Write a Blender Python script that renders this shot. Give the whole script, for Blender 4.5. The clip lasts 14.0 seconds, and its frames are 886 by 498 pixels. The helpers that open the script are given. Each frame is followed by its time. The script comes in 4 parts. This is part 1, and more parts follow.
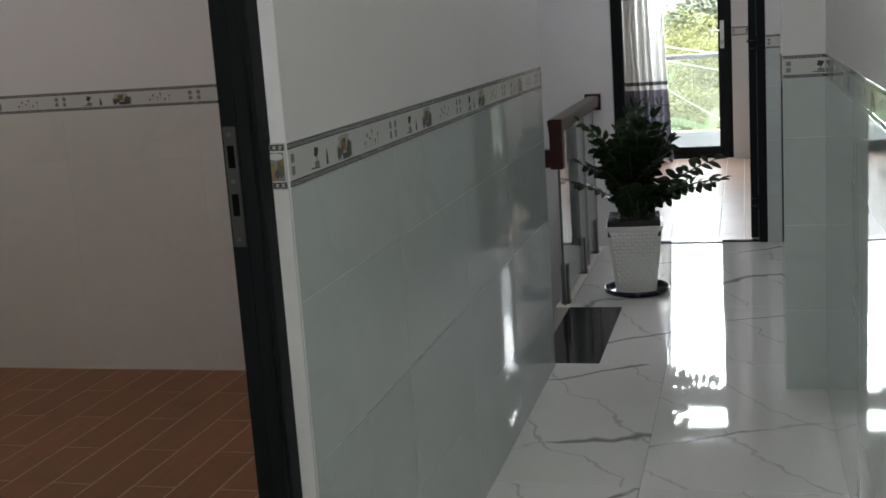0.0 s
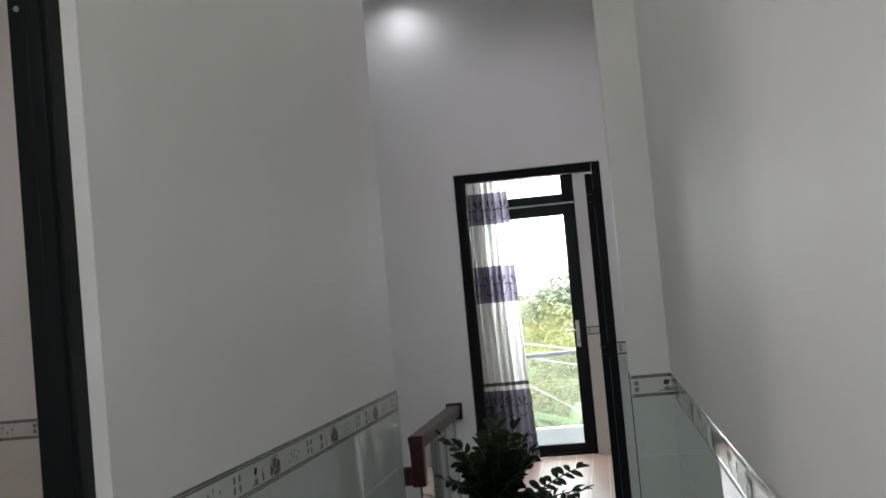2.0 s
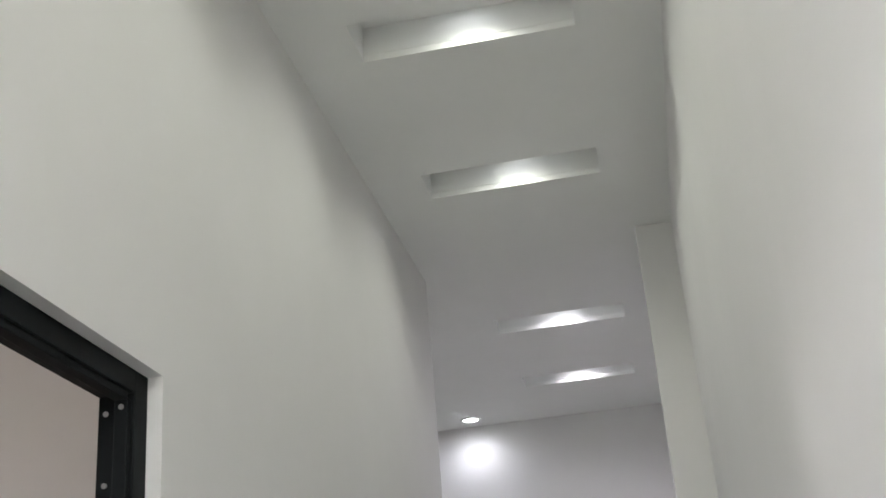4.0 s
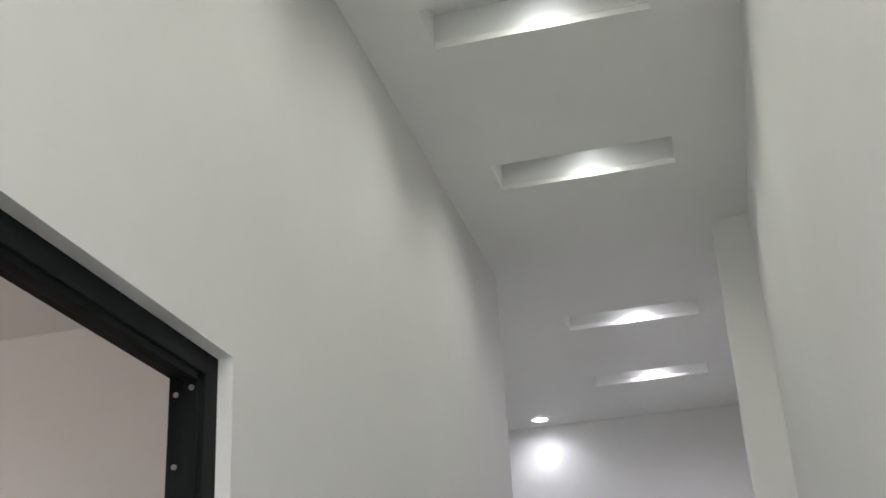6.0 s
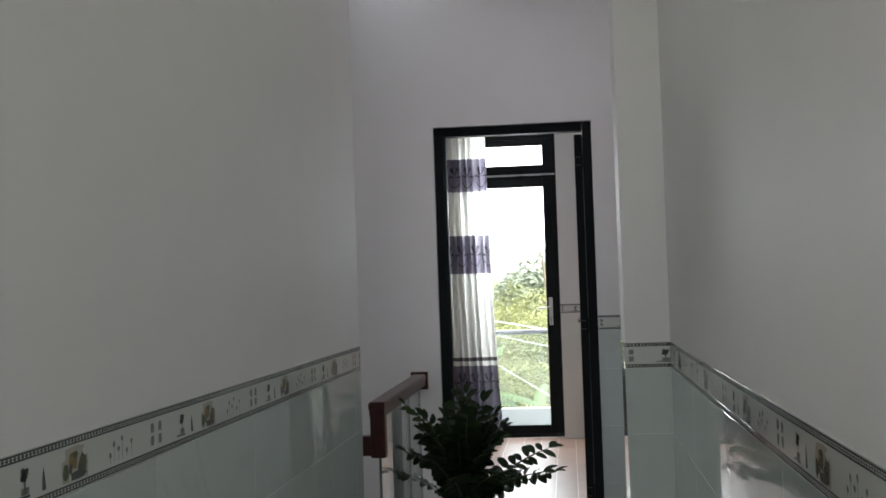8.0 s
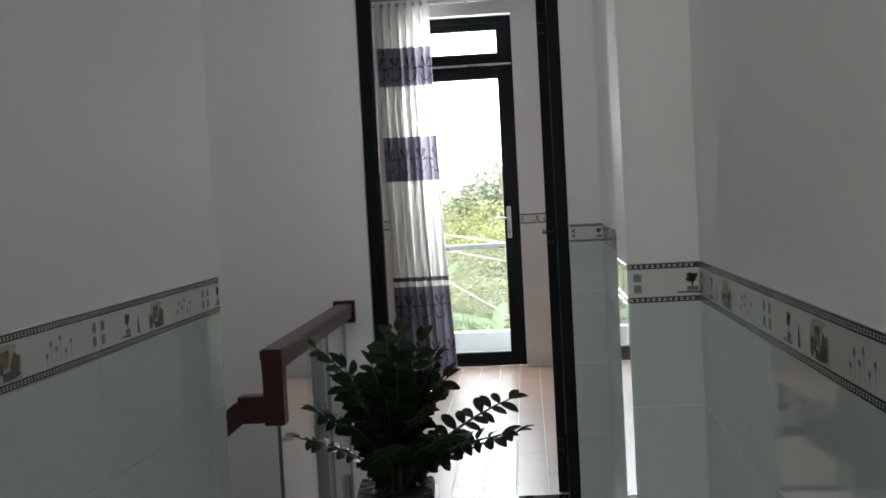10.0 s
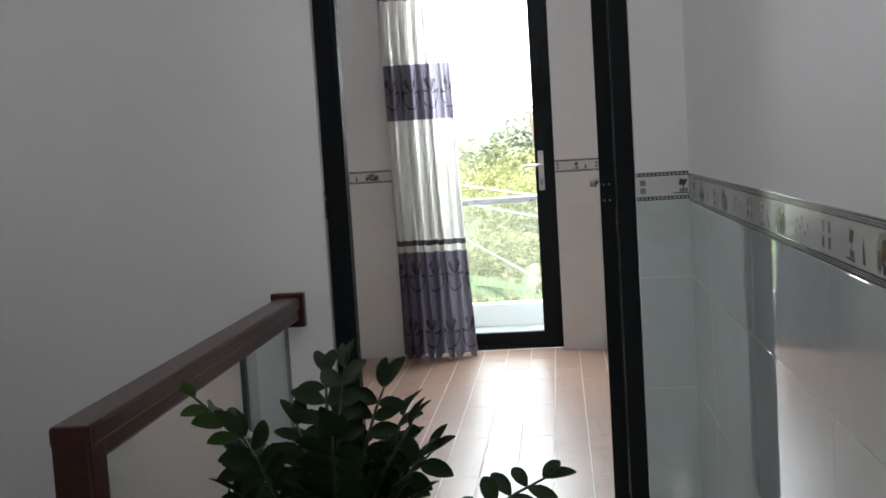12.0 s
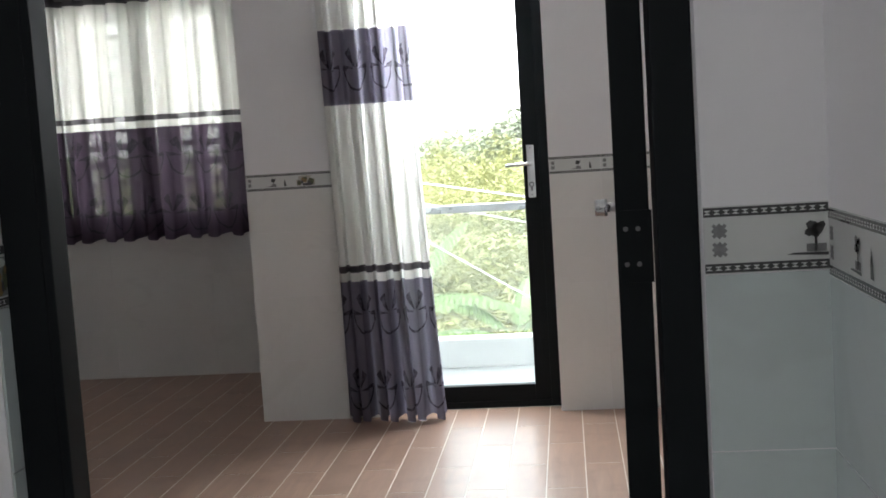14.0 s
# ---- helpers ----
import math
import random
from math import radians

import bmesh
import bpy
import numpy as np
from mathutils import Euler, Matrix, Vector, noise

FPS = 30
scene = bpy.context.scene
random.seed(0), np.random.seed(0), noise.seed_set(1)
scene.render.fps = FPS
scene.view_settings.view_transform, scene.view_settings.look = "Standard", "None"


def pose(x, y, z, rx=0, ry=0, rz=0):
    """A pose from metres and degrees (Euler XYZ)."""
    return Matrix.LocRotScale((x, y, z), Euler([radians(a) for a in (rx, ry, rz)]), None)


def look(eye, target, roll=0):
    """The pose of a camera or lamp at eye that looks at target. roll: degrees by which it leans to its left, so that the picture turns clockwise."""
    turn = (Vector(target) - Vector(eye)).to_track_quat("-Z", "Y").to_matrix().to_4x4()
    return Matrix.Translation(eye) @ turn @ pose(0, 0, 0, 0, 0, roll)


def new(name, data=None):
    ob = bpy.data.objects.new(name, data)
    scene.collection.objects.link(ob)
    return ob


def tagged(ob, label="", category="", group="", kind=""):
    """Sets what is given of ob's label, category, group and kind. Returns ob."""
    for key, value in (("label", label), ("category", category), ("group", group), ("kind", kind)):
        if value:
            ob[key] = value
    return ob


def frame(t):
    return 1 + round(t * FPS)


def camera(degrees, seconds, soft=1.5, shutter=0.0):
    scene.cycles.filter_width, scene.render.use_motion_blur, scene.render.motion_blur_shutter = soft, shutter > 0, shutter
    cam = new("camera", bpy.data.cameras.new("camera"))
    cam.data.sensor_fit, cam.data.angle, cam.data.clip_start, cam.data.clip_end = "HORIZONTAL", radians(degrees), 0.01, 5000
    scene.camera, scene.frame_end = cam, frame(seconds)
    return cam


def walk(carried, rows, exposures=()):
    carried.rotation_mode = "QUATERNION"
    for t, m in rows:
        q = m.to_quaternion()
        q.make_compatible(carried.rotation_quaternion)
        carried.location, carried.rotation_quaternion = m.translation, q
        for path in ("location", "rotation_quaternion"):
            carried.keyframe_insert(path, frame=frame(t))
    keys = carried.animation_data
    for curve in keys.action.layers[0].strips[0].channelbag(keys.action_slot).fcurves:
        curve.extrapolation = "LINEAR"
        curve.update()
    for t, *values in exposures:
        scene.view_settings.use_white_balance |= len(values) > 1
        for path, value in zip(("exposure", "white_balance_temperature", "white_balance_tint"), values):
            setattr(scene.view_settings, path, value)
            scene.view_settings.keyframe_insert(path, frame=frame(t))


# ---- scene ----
cam = camera(42.0, 14.0, soft=1.7)

PATH = [
    (0, (-0.016, 0.013, 1.333), (-0.529, 1.909, 0.954), -3.9),
    (0.5, (0.014, 0.036, 1.345), (-0.366, 1.975, 1.038), -3.7),
    (1, (0.033, 0.056, 1.376), (-0.264, 2.024, 1.171), -3.8),
    (1.5, (0.037, 0.056, 1.41), (-0.239, 2.037, 1.362), -4.8),
    (2, (0.035, 0.056, 1.453), (-0.23, 2.036, 1.552), -5.2),
    (2.5, (0.065, 0.035, 1.489), (-0.193, 1.999, 1.769), -5.5),
    (3, (0.05, 0.041, 1.519), (-0.179, 1.972, 1.985), -5.6),
    (3.5, (0.049, 0.018, 1.55), (-0.214, 1.887, 2.213), -5.1),
    (5.8, (0.023, 0.066, 1.548), (-0.375, 1.805, 2.453), -3.6),
    (6, (0.018, 0.081, 1.533), (-0.398, 1.864, 2.339), -3.3),
    (6.5, (-0.019, 0.225, 1.487), (-0.436, 2.099, 2.048), -2.9),
    (7, (-0.007, 0.297, 1.447), (-0.389, 2.225, 1.814), -1.8),
    (7.5, (-0.013, 0.335, 1.413), (-0.33, 2.299, 1.618), -1.2),
    (8, (-0.062, 0.526, 1.352), (-0.275, 2.513, 1.415), -1.9),
    (8.5, (-0.111, 0.779, 1.331), (-0.236, 2.774, 1.269), -2.8),
    (11, (-0.068, 2.716, 1.289), (-0.246, 4.705, 1.18), -2.9),
    (11.5, (-0.075, 3.144, 1.28), (-0.27, 5.129, 1.137), -2.9),
    (12, (-0.113, 3.583, 1.261), (-0.319, 5.565, 1.089), -3.5),
    (12.5, (-0.122, 4.07, 1.273), (-0.312, 6.053, 1.098), -3.4),
    (13, (-0.104, 4.508, 1.275), (-0.297, 6.49, 1.094), -3.4),
    (13.5, (-0.084, 4.946, 1.275), (-0.286, 6.927, 1.089), -3.7),
    (14, (-0.061, 5.365, 1.26), (-0.279, 7.344, 1.073), -3.6),
]
walk(cam, [(t, look(e, g, r)) for t, e, g, r in PATH], exposures=[(0, 2.56), (0.5, 2.50), (1.5, 2.42), (2, 2.48), (3, 2.88), (3.5, 3.10), (6, 3.10), (6.5, 2.95), (7.5, 2.62), (8.5, 2.40), (11, 2.64), (12, 2.74), (14, 2.78)])

# ---- world and sun: bright overcast day ----
world = bpy.data.worlds.new("overcast sky")
scene.world = world
world.use_nodes = True
wn, wl = world.node_tree.nodes, world.node_tree.links
sky = wn.new("ShaderNodeTexSky")
sky.sky_type, sky.sun_disc = "NISHITA", False
sky.sun_elevation, sky.sun_rotation = radians(55), radians(150)
sky.air_density, sky.dust_density = 1.0, 2.0
pale = wn.new("ShaderNodeHueSaturation")
pale.inputs["Saturation"].default_value = 0.2
pale.inputs["Value"].default_value = 2.2
wl.new(sky.outputs[0], pale.inputs["Color"])
wl.new(pale.outputs[0], wn["Background"].inputs["Color"])
wn["Background"].inputs["Strength"].default_value = 0.15

sun = new("sun", bpy.data.lights.new("sun", "SUN"))
sun.data.energy, sun.data.angle, sun.data.color = 1.5, radians(6), (1.0, 0.97, 0.92)
# compass bearing 150 degrees, 55 degrees up
sun.matrix_basis = look((0, 0, 0), (-math.sin(radians(150)) * math.cos(radians(55)), -math.cos(radians(150)) * math.cos(radians(55)), -math.sin(radians(55))))


def spot_lamp(name, x, y, z, watts, size, col, wide=150):
    d = bpy.data.lights.new(name, "SPOT")
    d.energy, d.shadow_soft_size, d.color, d.spot_size, d.spot_blend = watts, size, col, radians(wide), 0.9
    ob = new(name, d)
    ob.matrix_basis = pose(x, y, z)
    return ob


SLOTS = (-0.05, 0.85, 1.75, 2.654, 3.557, 5.07, 6.0)
SLOT_X0, SLOT_X1, SLOT_LEN, SLOT_UP = -0.572, 0.010, 0.185, 0.11
CEIL = 3.287
for ys in SLOTS:
    spot_lamp("slot_lamp", -0.27, ys - 0.09, CEIL + 0.03, 1.0 if ys < 4.5 else 2.05, 0.07, (0.97, 1.0, 0.86) if ys < 4.5 else (0.96, 0.92, 1.0), 160)
spot_lamp("end_lamp", -0.969, 6.52, CEIL - 0.012, 1.0, 0.05, (0.90, 0.92, 1.0), 165)


def light_panel(name, eye, target, w, h, watts, col):
    d = bpy.data.lights.new(name, "AREA")
    d.shape, d.size, d.size_y, d.energy, d.color = "RECTANGLE", w, h, watts, col
    ob = new(name, d)
    ob.matrix_basis = look(eye, target)
    return ob


# daylight of the balcony door and the bedroom window that look on the overcast sky
light_panel("sky_balcony_door", (-0.55, 10.86, 2.08), (-0.55, 6.5, 0.9), 0.8, 1.1, 19, (0.91, 0.955, 1.0))
light_panel("sky_room_window", (-2.42, 12.05, 1.55), (-2.42, 8, 1.4), 1.3, 1.4, 12.0, (1.0, 0.99, 0.97))
# added warm lamp, source unseen, brightens the side room's upper wall
light_panel("added_side_room_light", (-4.66, 2.2, 2.6), (-1.2, 2.9, 3.0), 0.8, 0.8, 2.3, (1.0, 0.89, 0.81))
# added lamp in an invented rear opening, brightens the near corridor
light_panel("added_rear_light", (-0.27, -1.21, 2.4), (-0.40, 3, 2.35), 0.48, 0.9, 0.85, (1.0, 0.985, 0.86))
# added lamp at an unseen stairwell opening, lifts the end and right walls
light_panel("added_stairwell_light", (-3.18, 5.55, 1.9), (0, 5.4, 2.6), 0.5, 0.5, 0.62, (1.0, 0.97, 0.97))


# ---- small tools ----
def mesh_from(name, bm):
    me = bpy.data.meshes.new(name)
    bm.normal_update()
    bm.to_mesh(me)
    bm.free()
    return me


def put_mats(ob_mesh, material):
    for m in (material if isinstance(material, (list, tuple)) else [material]):
        ob_mesh.materials.append(m)


def part(name, bm, material, parent, label="", smooth=False):
    me = mesh_from(name, bm)
    put_mats(me, material)
    if smooth:
        for p in me.polygons:
            p.use_smooth = True
    ob = new(name, me)
    ob.parent = parent
    if label:
        tagged(ob, label)
    return ob


def solid(name, bm, material, label, category, group="", kind="", smooth=False):
    ob = part(name, bm, material, None, "", smooth)
    return tagged(ob, label, category, group, kind)


def base(name, x, y, z, label, category, group="", kind="", rz=0):
    ob = new(name)
    ob.matrix_basis = pose(x, y, z, 0, 0, rz)
    ob.empty_display_size = 0.05
    return tagged(ob, label, category, group, kind)


def box(bm, x0, x1, y0, y1, z0, z1, mi=0, bev=0.0):
    vs = [bm.verts.new(p) for p in ((x0, y0, z0), (x1, y0, z0), (x1, y1, z0), (x0, y1, z0),
                                    (x0, y0, z1), (x1, y0, z1), (x1, y1, z1), (x0, y1, z1))]
    fs = []
    for q in ((0, 3, 2, 1), (4, 5, 6, 7), (0, 1, 5, 4), (1, 2, 6, 5), (2, 3, 7, 6), (3, 0, 4, 7)):
        f = bm.faces.new([vs[i] for i in q])
        f.material_index = mi
        fs.append(f)
    if bev:
        es = list({e for f in fs for e in f.edges})
        r = bmesh.ops.bevel(bm, geom=es, offset=bev, segments=2, profile=0.6, affect="EDGES")
        for f in r["faces"]:
            f.material_index = mi
    return vs


def boxes(*dims, bev=0.0):
    bm = bmesh.new()
    for d in dims:
        box(bm, *d, bev=bev)
    return bm


def tube(bm, pts, r, n=8, mi=0, taper=1.0, caps=True):
    rings = []
    pts = [Vector(p) for p in pts]
    for i, p in enumerate(pts):
        d = (pts[min(i + 1, len(pts) - 1)] - pts[max(i - 1, 0)]).normalized()
        a = d.orthogonal().normalized() if abs(d.z) > 0.9 else d.cross(Vector((0, 0, 1))).normalized()
        b = d.cross(a)
        rr = r * (1 + (taper - 1) * i / max(1, len(pts) - 1))
        rings.append([bm.verts.new(p + rr * (math.cos(2 * math.pi * k / n) * a + math.sin(2 * math.pi * k / n) * b)) for k in range(n)])
    for u, v in zip(rings, rings[1:]):
        for k in range(n):
            f = bm.faces.new((u[k], u[(k + 1) % n], v[(k + 1) % n], v[k]))
            f.material_index = mi
            f.smooth = True
    if caps:
        for ring in (rings[0][::-1], rings[-1]):
            bm.faces.new(ring).material_index = mi


def lathe(bm, prof, n=32, cx=0, cy=0, mi=0):
    rings = [[bm.verts.new((cx + r * math.cos(2 * math.pi * k / n), cy + r * math.sin(2 * math.pi * k / n), z)) for k in range(n)] for r, z in prof]
    for u, v in zip(rings, rings[1:]):
        for k in range(n):
            f = bm.faces.new((u[k], u[(k + 1) % n], v[(k + 1) % n], v[k]))
            f.material_index = mi
            f.smooth = True


# ---- materials ----
def start(name):
    m = bpy.data.materials.new(name)
    m.use_nodes = True
    t = m.node_tree
    b = t.nodes["Principled BSDF"]
    return m, t.nodes, t.links, b


def mixcol(N, L, fac, a, b, kind="MIX"):
    n = N.new("ShaderNodeMix")
    n.data_type, n.blend_type = "RGBA", kind
    for sock, v in ((n.inputs[0], fac), (n.inputs[6], a), (n.inputs[7], b)):
        if isinstance(v, (int, float)):
            sock.default_value = v
        elif isinstance(v, tuple):
            sock.default_value = (*v[:3], 1)
        else:
            L.new(v, sock)
    return n.outputs[2]


def noise_tex(N, L, vec, scale, detail=4, rough=0.55, dist=0.0):
    n = N.new("ShaderNodeTexNoise")
    n.inputs["Scale"].default_value, n.inputs["Detail"].default_value = scale, detail
    n.inputs["Roughness"].default_value, n.inputs["Distortion"].default_value = rough, dist
    L.new(vec, n.inputs["Vector"])
    return n.outputs["Fac"]


def ramp(N, L, fac, stops):
    r = N.new("ShaderNodeValToRGB")
    e = r.color_ramp.elements
    while len(e) < len(stops):
        e.new(0.5)
    for el, (p, c) in zip(e, stops):
        el.position, el.color = p, ((c, c, c, 1) if isinstance(c, (int, float)) else (*c, 1))
    L.new(fac, r.inputs[0])
    return r.outputs[0]


def math_node(N, L, op, a, b=0.0):
    n = N.new("ShaderNodeMath")
    n.operation = op
    for s, v in zip(n.inputs, (a, b)):
        if isinstance(v, (int, float)):
            s.default_value = v
        else:
            L.new(v, s)
    return n.outputs[0]


def coords(N, L, random_shift=0.0, scale=(1, 1, 1)):
    tc = N.new("ShaderNodeTexCoord")
    mp = N.new("ShaderNodeMapping")
    mp.inputs["Scale"].default_value = scale
    L.new(tc.outputs["Object"], mp.inputs["Vector"])
    if random_shift:
        oi = N.new("ShaderNodeObjectInfo")
        c = N.new("ShaderNodeCombineXYZ")
        s = math_node(N, L, "MULTIPLY", oi.outputs["Random"], random_shift)
        for k in range(3):
            L.new(s, c.inputs[k])
        L.new(c.outputs[0], mp.inputs["Location"])
    return mp.outputs["Vector"]


def bump(N, L, b, height, strength, dist):
    n = N.new("ShaderNodeBump")
    n.inputs["Strength"].default_value, n.inputs["Distance"].default_value = strength, dist
    L.new(height, n.inputs["Height"])
    L.new(n.outputs["Normal"], b.inputs["Normal"])


def plain(name, col, rough=0.5, metal=0.0, var=0.12, scale=6.0, fine=60.0, relief=0.15, dist=0.001, coat=0.0, shift=0.0):
    """Painted, metal or stone surface with wear at two scales."""
    m, N, L, b = start(name)
    v = coords(N, L, shift)
    n1 = noise_tex(N, L, v, scale)
    n2 = noise_tex(N, L, v, fine, 3)
    c = mixcol(N, L, n1, tuple(x * (1 - var) for x in col), tuple(min(1, x * (1 + var)) for x in col))
    c = mixcol(N, L, math_node(N, L, "MULTIPLY", n2, var * 0.8), c, tuple(x * 0.6 for x in col))
    L.new(c, b.inputs["Base Color"])
    r = ramp(N, L, n1, [(0.3, max(0, rough - 0.06)), (0.7, min(1, rough + 0.06))])
    L.new(r, b.inputs["Roughness"])
    b.inputs["Metallic"].default_value = metal
    b.inputs["Coat Weight"].default_value = coat
    if relief:
        bump(N, L, b, n2, relief, dist)
    return m


def wall_paint(name, col):
    """Roller-painted plaster with faint patches and a fine stipple."""
    m, N, L, b = start(name)
    v = coords(N, L)
    big = noise_tex(N, L, v, 1.3, 5, 0.6)
    fine = noise_tex(N, L, v, 220, 2)
    c = mixcol(N, L, ramp(N, L, big, [(0.35, 0.0), (0.7, 1.0)]), tuple(x * 0.955 for x in col), col)
    L.new(c, b.inputs["Base Color"])
    b.inputs["Roughness"].default_value = 0.62
    b.inputs["Specular IOR Level"].default_value = 0.35
    mix = mixcol(N, L, 0.35, fine, big)
    bump(N, L, b, mix, 0.18, 0.0012)
    return m


def glazed_tile(name, col, vein, vein_amount, rough, shift):
    """Polished tile with soft clouding and branching veins."""
    m, N, L, b = start(name)
    v = coords(N, L, shift)
    warp = noise_tex(N, L, v, 2.2, 6, 0.62, 0.6)
    line = math_node(N, L, "ABSOLUTE", math_node(N, L, "SUBTRACT", noise_tex(N, L, v, 0.75, 5, 0.55, 0.9), 0.5))
    thin = ramp(N, L, line, [(0.0, 1.0), (0.006, 0.85), (0.018, 0.0)])
    line2 = math_node(N, L, "ABSOLUTE", math_node(N, L, "SUBTRACT", noise_tex(N, L, v, 1.5, 4, 0.6, 1.2), 0.5))
    thin2 = ramp(N, L, line2, [(0.0, 0.5), (0.004, 0.35), (0.010, 0.0)])
    mask = ramp(N, L, warp, [(0.36, 0.0), (0.54, 1.0)])
    veins = math_node(N, L, "MULTIPLY", math_node(N, L, "MULTIPLY", math_node(N, L, "MAXIMUM", thin, thin2), mask), vein_amount)
    cloud = mixcol(N, L, ramp(N, L, warp, [(0.35, 0.0), (0.75, 1.0)]), tuple(x * 0.93 for x in col), col)
    L.new(mixcol(N, L, veins, cloud, vein), b.inputs["Base Color"])
    b.inputs["Roughness"].default_value = rough
    b.inputs["Specular IOR Level"].default_value = 0.5
    return m


def marble_floor(name, col, vein):
    """Polished white tile with long broken grey veins."""
    m, N, L, b = start(name)
    v = coords(N, L, 60.0)

    def veins(rot, scale, dist, thin):
        mp = N.new("ShaderNodeMapping")
        mp.inputs["Rotation"].default_value = (0, 0, radians(rot))
        L.new(v, mp.inputs["Vector"])
        w = N.new("ShaderNodeTexWave")
        w.wave_type, w.bands_direction = "BANDS", "X"
        w.inputs["Scale"].default_value, w.inputs["Distortion"].default_value = scale, dist
        w.inputs["Detail"].default_value, w.inputs["Detail Scale"].default_value, w.inputs["Detail Roughness"].default_value = 5, 1.3, 0.54
        L.new(mp.outputs[0], w.inputs["Vector"])
        return ramp(N, L, w.outputs["Fac"], [(0.0, 1.0), (thin * 0.4, 0.8), (thin, 0.0)])
    big = veins(62, 0.42, 5.5, 0.0030)
    small = veins(-35, 0.85, 8.0, 0.0018)
    cloud = noise_tex(N, L, v, 2.2, 5, 0.6, 0.5)
    keep = ramp(N, L, cloud, [(0.40, 0.0), (0.52, 1.0)])
    both = math_node(N, L, "MAXIMUM", math_node(N, L, "MULTIPLY", big, keep), math_node(N, L, "MULTIPLY", small, 0.45))
    ground = mixcol(N, L, ramp(N, L, cloud, [(0.35, 0.0), (0.75, 1.0)]), tuple(x * 0.93 for x in col), col)
    L.new(mixcol(N, L, math_node(N, L, "MULTIPLY", both, 0.85), ground, vein), b.inputs["Base Color"])
    b.inputs["Roughness"].default_value = 0.035
    bump(N, L, b, noise_tex(N, L, v, 5.0, 1), 0.03, 0.002)
    return m


def plank_tile(name, light, dark, shine=0.6, rough=0.39):
    """Wood-look ceramic plank, grain along its length (y)."""
    m, N, L, b = start(name)
    v = coords(N, L, 40.0, (9.0, 0.9, 1))
    g = noise_tex(N, L, v, 3.0, 7, 0.65, 0.8)
    v2 = coords(N, L, 17.0)
    knots = noise_tex(N, L, v2, 5.5, 3)
    oi = N.new("ShaderNodeObjectInfo")
    c = mixcol(N, L, ramp(N, L, g, [(0.3, 0.0), (0.72, 1.0)]), dark, light)
    c = mixcol(N, L, ramp(N, L, knots, [(0.55, 0.0), (0.8, 0.5)]), c, tuple(x * 0.65 for x in dark))
    c = mixcol(N, L, math_node(N, L, "MULTIPLY", oi.outputs["Random"], 0.35), c, tuple(x * 0.75 for x in dark))
    L.new(c, b.inputs["Base Color"])
    L.new(ramp(N, L, g, [(0.2, rough - 0.09), (0.8, rough + 0.09)]), b.inputs["Roughness"])
    b.inputs["Specular IOR Level"].default_value = shine
    bump(N, L, b, g, 0.12, 0.001)
    return m


def wood_gloss(name, light, dark):
    m, N, L, b = start(name)
    v = coords(N, L, 0, (14, 1.2, 14))
    g = noise_tex(N, L, v, 3.0, 6, 0.6, 1.2)
    L.new(mixcol(N, L, ramp(N, L, g, [(0.3, 0.0), (0.7, 1.0)]), dark, light), b.inputs["Base Color"])
    b.inputs["Roughness"].default_value = 0.30
    b.inputs["Coat Weight"].default_value = 0.1
    b.inputs["Specular IOR Level"].default_value = 0.3
    bump(N, L, b, g, 0.08, 0.0008)
    return m


def clear_glass(name, tint, rough=0.0):
    """Thin pane: mostly clear with a true reflection."""
    m, N, L, b = start(name)
    tr = N.new("ShaderNodeBsdfTransparent")
    tr.inputs[0].default_value = (*tint, 1)
    gl = N.new("ShaderNodeBsdfGlossy")
    gl.inputs["Roughness"].default_value = rough
    fr = N.new("ShaderNodeLayerWeight")
    fr.inputs[0].default_value = 0.5
    gloss = math_node(N, L, "ADD", math_node(N, L, "MULTIPLY", math_node(N, L, "POWER", fr.outputs["Facing"], 5.0), 0.9), 0.035)
    mx = N.new("ShaderNodeMixShader")
    L.new(gloss, mx.inputs[0])
    L.new(tr.outputs[0], mx.inputs[1])
    L.new(gl.outputs[0], mx.inputs[2])
    L.new(mx.outputs[0], N["Material Output"].inputs["Surface"])
    return m


def hazed(name, tint, veil):
    """Clear pane under a thin, uneven film of pale diffuse colour."""
    m = clear_glass(name, tint)
    N, L = m.node_tree.nodes, m.node_tree.links
    out = N["Material Output"].inputs["Surface"]
    first = out.links[0].from_socket
    d = N.new("ShaderNodeBsdfDiffuse")
    d.inputs[0].default_value = (0.62, 0.64, 0.64, 1)
    n = noise_tex(N, L, coords(N, L, 0, (1, 1, 0.4)), 6, 4)
    mx = N.new("ShaderNodeMixShader")
    L.new(ramp(N, L, n, [(0.3, veil * 0.8), (0.7, veil * 1.2)]), mx.inputs[0])
    L.new(first, mx.inputs[1])
    L.new(d.outputs[0], mx.inputs[2])
    L.new(mx.outputs[0], out)
    return m


